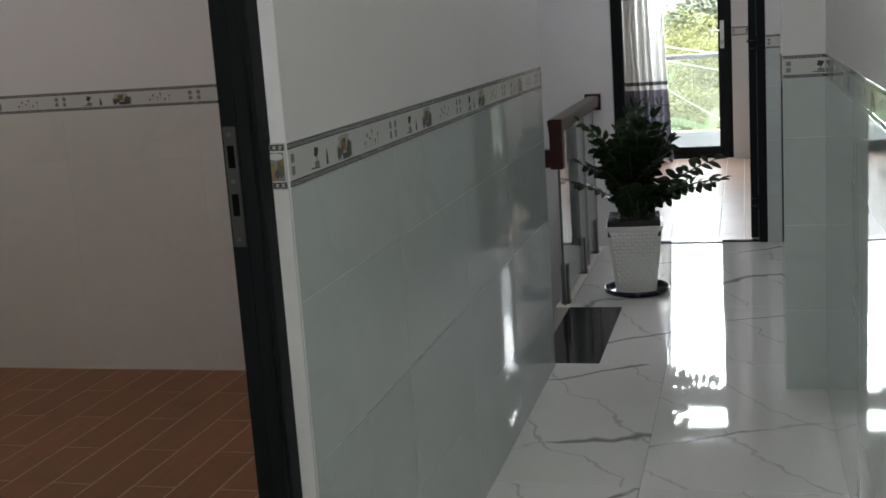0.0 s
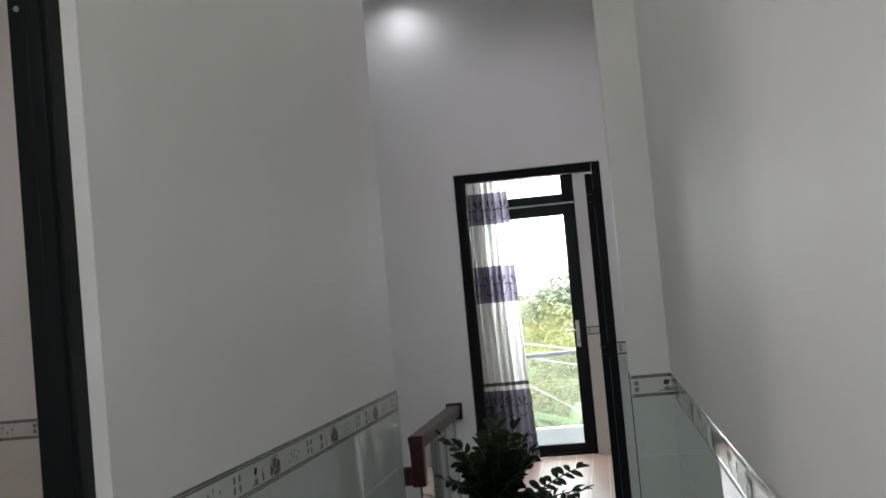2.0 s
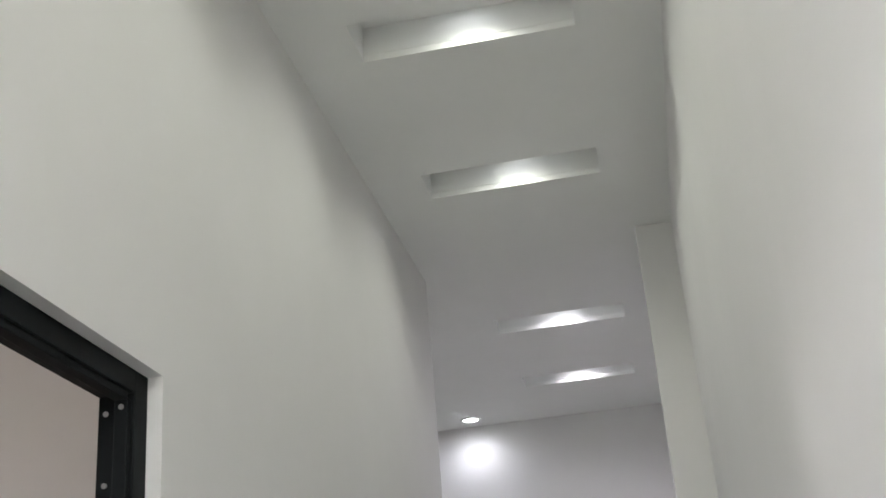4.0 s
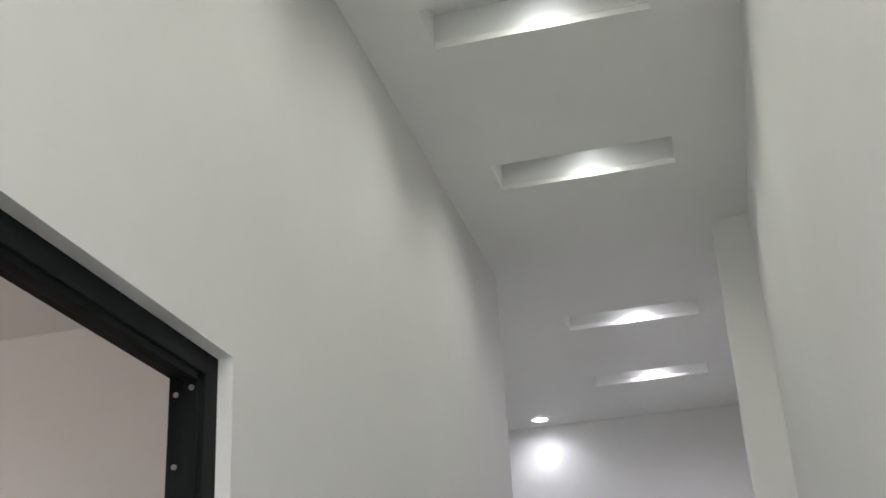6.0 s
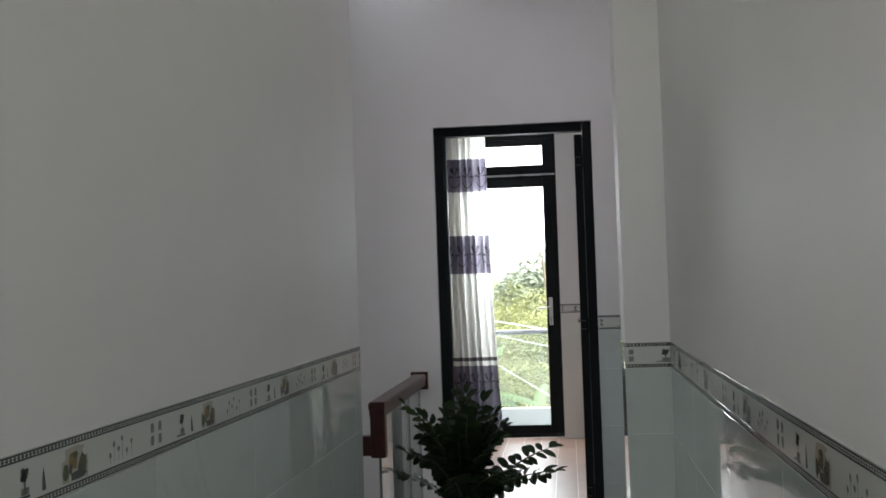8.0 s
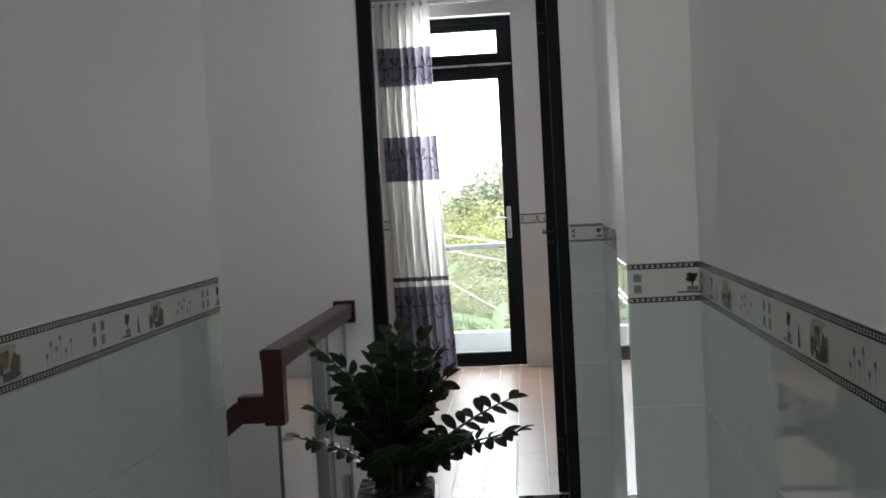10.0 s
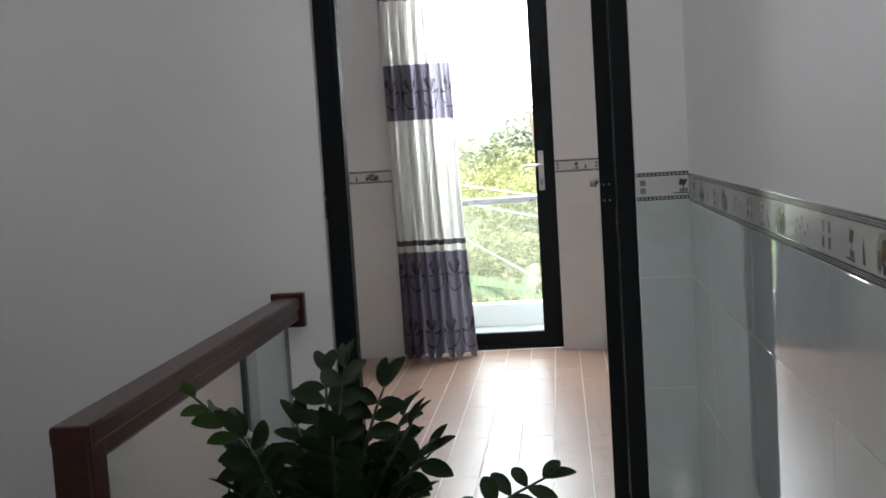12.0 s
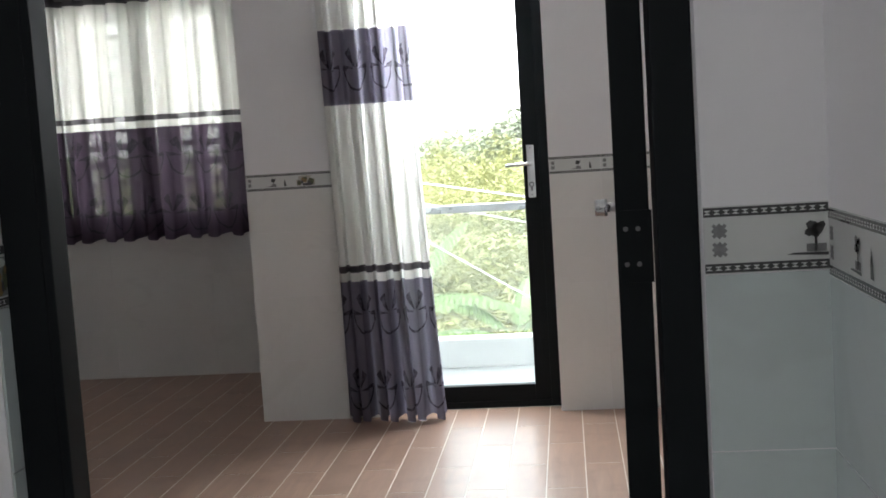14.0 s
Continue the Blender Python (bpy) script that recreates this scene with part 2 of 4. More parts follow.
def curtain_cloth(name, bands, rows, period, size, clear, plum_col=(0.205, 0.19, 0.225), through_light=0.40):
    """Cream cloth with printed plum bands: bands of (z from, z to, colour number), rows of printed sprigs at the heights given."""
    m, N, L, b = start(name)
    tc = N.new("ShaderNodeTexCoord")
    sep = N.new("ShaderNodeSeparateXYZ")
    L.new(tc.outputs["Object"], sep.inputs[0])
    X, Z = sep.outputs["X"], sep.outputs["Z"]
    cols = [(0.88, 0.875, 0.85), plum_col, (0.15, 0.135, 0.15)]
    weave = noise_tex(N, L, coords(N, L, 0, (1, 1, 0.15)), 160, 2)
    c = mixcol(N, L, weave, tuple(x * 0.92 for x in cols[0]), cols[0])
    wob = math_node(N, L, "MULTIPLY", math_node(N, L, "SUBTRACT", noise_tex(N, L, coords(N, L), 9, 2), 0.5), 0.03)
    sprig = None
    for k, zc in enumerate(rows):
        px = math_node(N, L, "MULTIPLY", math_node(N, L, "SUBTRACT", math_node(N, L, "FRACT", math_node(N, L, "ADD", math_node(N, L, "DIVIDE", math_node(N, L, "ADD", X, wob), period), 0.37 * k)), 0.5), 2.1)
        pz = math_node(N, L, "DIVIDE", math_node(N, L, "SUBTRACT", math_node(N, L, "ADD", Z, wob), zc), size)
        r = math_node(N, L, "SQRT", math_node(N, L, "ADD", math_node(N, L, "MULTIPLY", px, px), math_node(N, L, "MULTIPLY", pz, pz)))
        ang = math_node(N, L, "ARCTAN2", pz, px)
        fan = math_node(N, L, "MULTIPLY", math_node(N, L, "GREATER_THAN", math_node(N, L, "COSINE", math_node(N, L, "MULTIPLY", math_node(N, L, "ADD", ang, 0.0), 6.0)), 0.15),
                        math_node(N, L, "MULTIPLY", math_node(N, L, "GREATER_THAN", pz, 0.0), math_node(N, L, "MULTIPLY", math_node(N, L, "LESS_THAN", r, 0.95), math_node(N, L, "GREATER_THAN", r, 0.12))))
        arc = math_node(N, L, "MULTIPLY", math_node(N, L, "LESS_THAN", math_node(N, L, "ABSOLUTE", math_node(N, L, "SUBTRACT", r, 0.85)), 0.05), math_node(N, L, "LESS_THAN", pz, 0.05))
        one = math_node(N, L, "MAXIMUM", fan, arc)
        sprig = one if sprig is None else math_node(N, L, "MAXIMUM", sprig, one)
    blot = noise_tex(N, L, coords(N, L), 45, 2, 0.5, 0.5)
    sprig = math_node(N, L, "MULTIPLY", sprig, ramp(N, L, blot, [(0.30, 0.35), (0.55, 0.9)]))
    plum = mixcol(N, L, sprig, mixcol(N, L, weave, tuple(x * 0.85 for x in cols[1]), cols[1]), (0.06, 0.05, 0.065))
    for z0, z1, k in bands:
        inside = math_node(N, L, "MULTIPLY", math_node(N, L, "GREATER_THAN", Z, z0), math_node(N, L, "LESS_THAN", Z, z1))
        c = mixcol(N, L, inside, c, plum if k == 1 else cols[2])
    L.new(c, b.inputs["Base Color"])
    b.inputs["Roughness"].default_value = 0.8
    b.inputs["Specular IOR Level"].default_value = 0.15
    tl = N.new("ShaderNodeBsdfTranslucent")
    L.new(c, tl.inputs[0])
    mx = N.new("ShaderNodeMixShader")
    mx.inputs[0].default_value = through_light
    L.new(b.outputs[0], mx.inputs[1])
    L.new(tl.outputs[0], mx.inputs[2])
    tr = N.new("ShaderNodeBsdfTransparent")
    mx2 = N.new("ShaderNodeMixShader")
    mx2.inputs[0].default_value = clear
    L.new(mx.outputs[0], mx2.inputs[1])
    L.new(tr.outputs[0], mx2.inputs[2])
    L.new(mx2.outputs[0], N["Material Output"].inputs["Surface"])
    bump(N, L, b, weave, 0.1, 0.0006)
    return m


def leaf_mat(name, light, dark, rough, trans):
    m, N, L, b = start(name)
    oi = N.new("ShaderNodeObjectInfo")
    ge = N.new("ShaderNodeNewGeometry")
    v = coords(N, L)
    n = noise_tex(N, L, v, 14, 3)
    f = math_node(N, L, "ADD", math_node(N, L, "MULTIPLY", ge.outputs["Random Per Island"], 0.6), math_node(N, L, "MULTIPLY", oi.outputs["Random"], 0.4))
    c = mixcol(N, L, f, dark, light)
    c = mixcol(N, L, math_node(N, L, "MULTIPLY", n, 0.4), c, tuple(x * 0.7 for x in dark))
    L.new(c, b.inputs["Base Color"])
    b.inputs["Roughness"].default_value = rough
    if trans:
        tl = N.new("ShaderNodeBsdfTranslucent")
        L.new(c, tl.inputs[0])
        mx = N.new("ShaderNodeMixShader")
        mx.inputs[0].default_value = trans
        L.new(b.outputs[0], mx.inputs[1])
        L.new(tl.outputs[0], mx.inputs[2])
        L.new(mx.outputs[0], N["Material Output"].inputs["Surface"])
    return m


def glow(name, col, strength):
    m, N, L, b = start(name)
    b.inputs["Base Color"].default_value = (0.8, 0.8, 0.8, 1)
    b.inputs["Emission Color"].default_value = (*col, 1)
    b.inputs["Emission Strength"].default_value = strength
    return m


PAINT = wall_paint("wall paint", (0.785, 0.775, 0.78))
PAINT_CEIL = wall_paint("ceiling paint", (0.85, 0.85, 0.845))
GROUT = plain("grout", (0.74, 0.70, 0.64), 0.9, var=0.15, fine=120)
TILE_WALL = glazed_tile("glazed wall tile", (0.57, 0.63, 0.62), (0.46, 0.50, 0.49), 0.30, 0.022, 60.0)
TILE_ROOM = glazed_tile("satin wall tile", (0.70, 0.69, 0.66), (0.58, 0.57, 0.54), 0.3, 0.30, 60.0)
TILE_FLOOR = marble_floor("marble floor tile", (0.78, 0.78, 0.77), (0.17, 0.17, 0.17))
GRANITE = plain("black granite", (0.006, 0.006, 0.007), 0.08, var=0.4, fine=260, relief=0.0)
GRANITE.node_tree.nodes["Principled BSDF"].inputs["Specular IOR Level"].default_value = 0.25
PLANK = plank_tile("wood-look plank", (0.42, 0.275, 0.205), (0.28, 0.170, 0.120))
PLANK_SIDE = plank_tile("orange-brown wood-look plank", (0.34, 0.165, 0.080), (0.21, 0.090, 0.040), 0.3, 0.5)
ALU = plain("black aluminium", (0.0105, 0.0125, 0.0138), 0.55, 0.0, var=0.2, fine=300, relief=0.05)
ALU.node_tree.nodes["Principled BSDF"].inputs["Specular IOR Level"].default_value = 0.09
STEEL = plain("brushed steel", (0.52, 0.52, 0.52), 0.3, 1.0, var=0.1, fine=300)
DARK_STEEL = plain("dull dark steel", (0.16, 0.16, 0.165), 0.45, 0.8, var=0.2, fine=300)
# near-black that stands for the shade inside the latch holes
HOLE_SHADE = plain("black painted hole shade", (0.002, 0.002, 0.002), 0.8, relief=0)
HOLE_SHADE.node_tree.nodes["Principled BSDF"].inputs["Specular IOR Level"].default_value = 0.05
WOOD = wood_gloss("red-brown lacquered wood", (0.062, 0.016, 0.011), (0.025, 0.0075, 0.0055))
GLASS = clear_glass("window glass", (0.96, 0.98, 0.97))
# pale film paints the reflected haze of the balcony glass
GLASS_HAZED = hazed("balcony glass with painted haze", (0.95, 0.97, 0.96), 0.13)
FROSTED = hazed("hazy door glass", (0.93, 0.95, 0.94), 0.35)
GLASS_RAIL = clear_glass("railing glass", (0.93, 0.96, 0.95))
GLASS_EDGE = plain("green glass edge", (0.10, 0.14, 0.13), 0.5, var=0.1)
PRINT_DARK = plain("dark printed border", (0.085, 0.085, 0.085), 0.12, var=0.35, fine=200, relief=0)
PRINT_BASE = plain("pale border glaze", (0.62, 0.63, 0.61), 0.08, var=0.06, relief=0.05)
PRINT_GREY = plain("grey printed motif", (0.25, 0.25, 0.25), 0.12, var=0.5, scale=90, relief=0)
PRINT_OCHRE = plain("ochre printed motif", (0.27, 0.19, 0.095), 0.12, var=0.6, scale=70, relief=0)
PRINT_PALE = plain("pale sepia wash", (0.47, 0.44, 0.38), 0.12, var=0.5, scale=60, relief=0)
PRINT_GREEN = plain("olive printed motif", (0.12, 0.13, 0.08), 0.12, var=0.6, scale=70, relief=0)
POT = plain("white woven plastic", (0.74, 0.74, 0.72), 0.42, var=0.05, fine=140)
SAUCER = plain("dark blue plastic", (0.010, 0.013, 0.035), 0.25, var=0.2)
SOIL = plain("dark soil", (0.02, 0.015, 0.012), 0.95, var=0.5, scale=40, fine=150, relief=0.8, dist=0.01)
LEAF = leaf_mat("glossy leaf", (0.022, 0.050, 0.012), (0.005, 0.016, 0.004), 0.5, 0.05)
LEAF.node_tree.nodes["Principled BSDF"].inputs["Specular IOR Level"].default_value = 0.2
STEM = plain("green stem", (0.018, 0.034, 0.010), 0.5, var=0.3)
WHITE_PLASTIC = plain("white lamp rim", (0.8, 0.8, 0.8), 0.35, var=0.03)
LAMP_GLOW = glow("lamp diffuser", (0.93, 0.97, 1.0), 1.2)
CONCRETE = plain("pale balcony tile", (0.36, 0.38, 0.38), 0.55, var=0.12)
RISER = plain("white stair tile", (0.70, 0.70, 0.68), 0.15, var=0.06)
GROUND = plain("grassy earth", (0.07, 0.085, 0.03), 0.95, var=0.5, scale=0.6, fine=8, relief=0.6, dist=0.05)
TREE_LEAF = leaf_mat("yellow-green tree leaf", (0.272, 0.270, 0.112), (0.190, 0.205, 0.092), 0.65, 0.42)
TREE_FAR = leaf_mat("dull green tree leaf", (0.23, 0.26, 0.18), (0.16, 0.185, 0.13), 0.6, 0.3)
BANANA = leaf_mat("banana leaf", (0.22, 0.32, 0.13), (0.15, 0.235, 0.09), 0.45, 0.45)
BARK = plain("grey-brown bark", (0.10, 0.075, 0.05), 0.9, var=0.4, scale=10, relief=0.6, dist=0.01)
WIRE = plain("pale grey cable", (0.75, 0.76, 0.76), 0.5)
LEAF_YOUNG = leaf_mat("young glossy leaf", (0.05, 0.10, 0.022), (0.02, 0.05, 0.011), 0.6, 0.15)
LEAF_YOUNG.node_tree.nodes["Principled BSDF"].inputs["Specular IOR Level"].default_value = 0.15
CURTAIN_TALL = curtain_cloth("banded curtain cloth", [(-0.02, 0.650, 1), (0.690, 0.722, 2), (1.445, 1.775, 1), (2.155, 2.44, 1)], (0.50, 0.15, 1.60, 2.28), 0.115, 0.105, 0.02, (0.30, 0.28, 0.345), 0.38)
CURTAIN_SHORT = curtain_cloth("plum-bordered curtain cloth", [(0.70, 1.435, 1), (1.475, 1.505, 2), (2.135, 2.30, 2)], (1.27, 0.95), 0.15, 0.12, 0.06, (0.135, 0.10, 0.145), 0.34)


# ---- large structure ----
LX, RX, RX_NEAR, EY, H = -0.757, 0.228, 0.238, 6.686, CEIL
B0, B1 = 1.083, 1.160
BACK = -1.25


def wall(name, dims, label, material=None, kind="structure"):
    return solid(name, boxes(*dims), material or PAINT, label, "wall", kind=kind)


# corridor
wall_left = wall("wall_left", [(LX - 0.094, LX, BACK, 0.90, 0, H), (LX - 0.094, LX, 1.80, 4.215, 0, H), (LX - 0.094, LX, 0.90, 1.80, 2.170, H)],
                 "painted corridor wall with a glazed tile dado and a doorway")
wall_stair = wall("wall_stair", [(-4.9, LX, 4.215, 4.31, -3.2, H)], "painted partition between the side room and the stairwell")
wall_right = wall("wall_right", [(RX_NEAR, 0.347, BACK, 4.18, 0, H), (RX, 0.347, 4.18, EY, 0, H)], "long painted corridor wall with a glazed tile dado")
column = wall("wall_column", [(0.102, RX_NEAR, 4.063, 4.18, 0, H), (0.102, RX, 4.18, 4.293, 0, H)], "shallow painted column with tiled foot standing out of the wall")
DX0, DX1, DZ = -0.757, 0.089, 2.203
wall_end = wall("wall_end", [(-3.2, DX0, EY, EY + 0.11, -3.2, H), (DX1, 0.347, EY, EY + 0.11, 0, H), (DX0, DX1, EY, EY + 0.11, DZ, H),
                             (DX0, 0.347, EY, EY + 0.11, -3.2, -0.12)],
                "plain painted end wall over the stairwell with a doorway")
# gap at y 5.3 to 5.8 is made up to light the stairwell
wall_void = wall("wall_void", [(-3.32, -3.2, 4.31, 5.3, -3.2, H), (-3.32, -3.2, 5.8, EY + 0.11, -3.2, H), (-3.32, -3.2, 5.3, 5.8, -3.2, 1.65), (-3.32, -3.2, 5.3, 5.8, 2.15, H)], "plain painted far wall of the stairwell with an added, unseen light opening")
# added out of view: stops sky light leaking in under the corridor floor
wall("added_wall_below", [(-0.84, LX, 4.31, EY, -3.2, -0.12)], "unseen wall added under the corridor to keep sky light out of the stairwell")
# the opening is invented, out of view, and lets extra light in
wall_rear = wall("wall_rear", [(LX - 0.094, -0.52, BACK - 0.12, BACK, 0, H), (-0.02, 0.347, BACK - 0.12, BACK, 0, H), (-0.52, -0.02, BACK - 0.12, BACK, 0, 1.95), (-0.52, -0.02, BACK - 0.12, BACK, 2.9, H)],
                 "plain painted rear wall of the corridor with an added, unseen light opening")
# side room
# high opening in the far wall is invented for the added lamp
wall("wall_side_room", [(-4.82, -4.7, 0.0, 1.8, 0, H), (-4.82, -4.7, 2.6, 4.215, 0, H), (-4.82, -4.7, 1.8, 2.6, 0, 2.2), (-4.82, -4.7, 1.8, 2.6, 3.0, H),
                        (-4.82, LX - 0.094, -0.12, 0.0, 0, H)], "plain painted walls of the side room")
# far room
FY = 10.56
wall_far = wall("wall_far", [(-1.525, -0.978, FY, FY + 0.24, 0, H), (-0.135, 1.7, FY, FY + 0.24, 0, H), (-0.978, -0.135, FY, FY + 0.24, 2.66, H),
                             (-1.525, -1.37, FY + 0.24, 11.76, 0, H)],
                "painted outer wall of the bedroom with a tiled dado and a balcony door")
wall_window = wall("wall_window", [(-3.32, -1.37, 11.76, 11.92, 0, 0.9), (-3.32, -3.0, 11.76, 11.92, 0.9, H), (-1.85, -1.37, 11.76, 11.92, 0.9, H), (-3.0, -1.85, 11.76, 11.92, 2.15, H)],
                   "painted bedroom wall under a curtained window")
wall("wall_room_side", [(-3.44, -3.32, 6.796, 11.92, 0, H), (1.6, 1.7, 6.796, FY, 0, H), (0.347, 1.6, EY, 6.796, 0, H)],
     "plain painted side walls of the bedroom")

# ceilings
bm = bmesh.new()
x0, x1 = -4.82, 0.347
box(bm, x0, SLOT_X0, BACK - 0.12, 6.80, H, H + 0.02)
box(bm, SLOT_X1, x1, BACK - 0.12, 6.80, H, H + 0.02)
y = BACK - 0.12
for ys in SLOTS:
    box(bm, SLOT_X0, SLOT_X1, y, ys - SLOT_LEN, H, H + 0.02)
    y = ys
box(bm, SLOT_X0, SLOT_X1, y, 6.80, H, H + 0.02)
for ys in SLOTS:  # recess: four cheeks and a lid
    a, b2, t = ys - SLOT_LEN, ys, H + SLOT_UP
    box(bm, SLOT_X0 - 0.01, SLOT_X0, a - 0.01, b2 + 0.01, H + 0.021, t)
    box(bm, SLOT_X1, SLOT_X1 + 0.01, a - 0.01, b2 + 0.01, H + 0.021, t)
    box(bm, SLOT_X0, SLOT_X1, a - 0.01, a, H + 0.021, t)
    box(bm, SLOT_X0, SLOT_X1, b2, b2 + 0.01, H + 0.021, t)
    box(bm, SLOT_X0 - 0.01, SLOT_X1 + 0.01, a - 0.01, b2 + 0.01, t, t + 0.01)
solid("ceiling", bm, PAINT_CEIL, "white plasterboard ceiling with recessed light slots", "ceiling", kind="structure")
solid("ceiling_bedroom", boxes((-3.44, 1.7, 6.80, 11.92, H, H + 0.1)), PAINT_CEIL, "plain white bedroom ceiling", "ceiling", kind="structure")
solid("roof_slab", boxes((-4.9, 1.7, BACK - 0.2, 11.92, H + 0.2, H + 0.35)), CONCRETE, "concrete roof slab over the storey", "roof", kind="structure")

# floors
floor = solid("floor", boxes((LX - 0.083, 0.347, BACK, EY + 0.06, -0.12, -0.012), (-0.90, LX - 0.083, 5.24, EY, -0.12, -0.001)), GROUT, "corridor floor of polished white marble-look tiles", "floor", kind="structure")
GROUT_TAN = plain("tan floor grout", (0.62, 0.51, 0.41), 0.9, var=0.15, fine=120)
floor_room = solid("floor_bedroom", boxes((-3.44, 1.7, EY + 0.06, FY + 0.1, -0.12, -0.0005), (-3.44, -1.37, FY + 0.1, 11.92, -0.12, -0.0005)), GROUT, "bedroom floor of wood-look plank tiles", "floor", kind="structure")
floor_side = solid("floor_side_room", boxes((-4.82, LX - 0.083, 0, 4.215, -0.12, -0.0005)), GROUT_TAN, "side room floor of dark wood-look plank tiles", "floor", kind="structure")
solid("floor_below", boxes((-3.3, -0.84, 4.31, 6.69, -3.3, -3.2)), CONCRETE, "pale floor of the storey below the stairwell", "floor", kind="structure")


# ---- doors ----
def corridor_door():
    d = base("door_1", 0.5 * (DX0 + DX1), EY + 0.03, 0, "black aluminium door standing open into the bedroom", "door", kind="structure")
    o = Matrix.Translation(-d.matrix_basis.translation)

    def loc(bm):
        bm.transform(o)
        return bm
    y0, y1 = EY + 0.034, EY + 0.102
    part("frame_jamb", loc(boxes((DX0, DX0 + 0.05, y0, y1, 0, DZ), (DX0 + 0.05, DX0 + 0.062, y0, y0 + 0.05, 0, DZ - 0.05), bev=0.002)), ALU, d)
    part("frame_jamb", loc(boxes((DX1 - 0.048, DX1, y0, y1, 0, DZ), bev=0.002)), ALU, d)
    part("frame_head", loc(boxes((DX0 + 0.05, DX1 - 0.05, y0, y1, DZ - 0.05, DZ), bev=0.002)), ALU, d)
    part("threshold", loc(boxes((DX0 + 0.05, DX1 - 0.05, y0 + 0.02, y1, -0.01, 0.006))), GRANITE, d, "dark stone threshold strip")
    # leaf, swung a little past the square
    turn = Matrix.Translation((0.0178, EY + 0.116, 0)) @ Matrix.Rotation(radians(-3.0), 4, "Z")
    bm = bmesh.new()
    t, w, h0, h1 = 0.041, 0.735, 0.012, DZ - 0.058
    for a in ((-t / 2, t / 2, 0, 0.085, h0, h1), (-t / 2, t / 2, w - 0.085, w, h0, h1), (-t / 2, t / 2, 0.085, w - 0.085, h1 - 0.09, h1),
              (-t / 2, t / 2, 0.085, w - 0.085, h0, h0 + 0.2), (-t / 2, t / 2, 0.085, w - 0.085, 0.98, 1.06)):
        box(bm, *a, bev=0.002)
    bm.transform(turn)
    leaf = part("door_leaf", loc(bm), ALU, d, "black aluminium door leaf")
    for pz0, pz1 in ((h0 + 0.2, 0.98), (1.06, h1 - 0.09)):
        bm = boxes((-0.003, 0.003, 0.085, w - 0.085, pz0, pz1))
        bm.transform(turn)
        part("pane", loc(bm), FROSTED, leaf, "pale frosted glass pane").visible_shadow = False
    for z in (0.22, 1.115, 2.0):
        bm = boxes((-0.018, 0.0235, -0.002, 0.0, z - 0.045, z + 0.045), bev=0.0006)
        for dz in (-0.022, 0.022):
            tube(bm, [(-0.009, -0.001, z + dz), (-0.009, -0.004, z + dz)], 0.0032, 8, 1)
            tube(bm, [(0.006, -0.001, z + dz), (0.006, -0.004, z + dz)], 0.0032, 8, 1)
        bm.transform(turn)
        part("hinge", loc(bm), [ALU, DARK_STEEL], leaf, "black hinge with steel screws")
    bm = bmesh.new()
    tube(bm, [(-t / 2, w - 0.06, 1.12), (-t / 2 - 0.022, w - 0.06, 1.12)], 0.008, 12)
    tube(bm, [(-t / 2 - 0.022, w - 0.06, 1.12), (-t / 2 - 0.028, w - 0.06, 1.12), (-t / 2 - 0.040, w - 0.06, 1.12), (-t / 2 - 0.044, w - 0.06, 1.12)], 0.016, 16, taper=0.9)
    box(bm, -t / 2 - 0.004, -t / 2, w - 0.085, w - 0.035, 1.095, 1.145, bev=0.0015)
    bm.transform(turn)
    part("handle", loc(bm), STEEL, leaf, "steel knob")


def side_door():
    d = base("door_2", LX - 0.07, 1.35, 0, "black aluminium door frame with a steel strike plate, leaf out of sight", "door", kind="structure")
    o = Matrix.Translation(-d.matrix_basis.translation)

    def loc(bm):
        bm.transform(o)
        return bm
    a, b2 = LX - 0.092, LX - 0.027
    top = 2.170
    part("frame_jamb", loc(boxes((a, b2, 1.752, 1.80, 0, top), (a + 0.036, b2 - 0.006, 1.738, 1.752, 0, top - 0.05), (a + 0.029, a + 0.033, 1.745, 1.752, 0, top - 0.05), bev=0.002)), ALU, d)
    part("frame_jamb", loc(boxes((a, b2, 0.90, 0.948, 0, top), (a + 0.036, b2 - 0.006, 0.948, 0.962, 0, top - 0.05), bev=0.002)), ALU, d)
    part("frame_head", loc(boxes((a, b2, 0.948, 1.752, top - 0.04, top), (a + 0.036, b2 - 0.006, 0.962, 1.738, top - 0.054, top - 0.04), bev=0.002)), ALU, d)
    bm = bmesh.new()
    y = 1.752
    box(bm, a + 0.004, a + 0.026, y - 0.0025, y, 0.995, 1.195, 0, 0.001)
    # latch holes: black patches on the plate, their shade painted, nothing cut
    for z0, z1 in ((1.127, 1.164), (1.047, 1.084)):
        box(bm, a + 0.009, a + 0.021, y - 0.0032, y - 0.0024, z0, z1, 1)
    for z in (1.182, 1.105, 1.008):
        tube(bm, [(a + 0.015, y - 0.002, z), (a + 0.015, y - 0.0045, z)], 0.004, 8, 2)
    part("strike_plate", loc(bm), [plain("dull steel", (0.085, 0.085, 0.08), 0.5, 0.4), HOLE_SHADE, DARK_STEEL], d, "dull steel strike plate with two latch holes painted as black patches")
    bm = bmesh.new()
    for x, z in ((a + 0.014, 2.10), (a + 0.048, 2.105), (a + 0.016, 1.98)):
        yy = 1.738 if x > a + 0.04 else 1.752
        tube(bm, [(x, yy, z), (x, yy - 0.003, z)], 0.0048, 8)
    part("screws", loc(bm), STEEL, d, "steel screw heads")


corridor_door()
side_door()


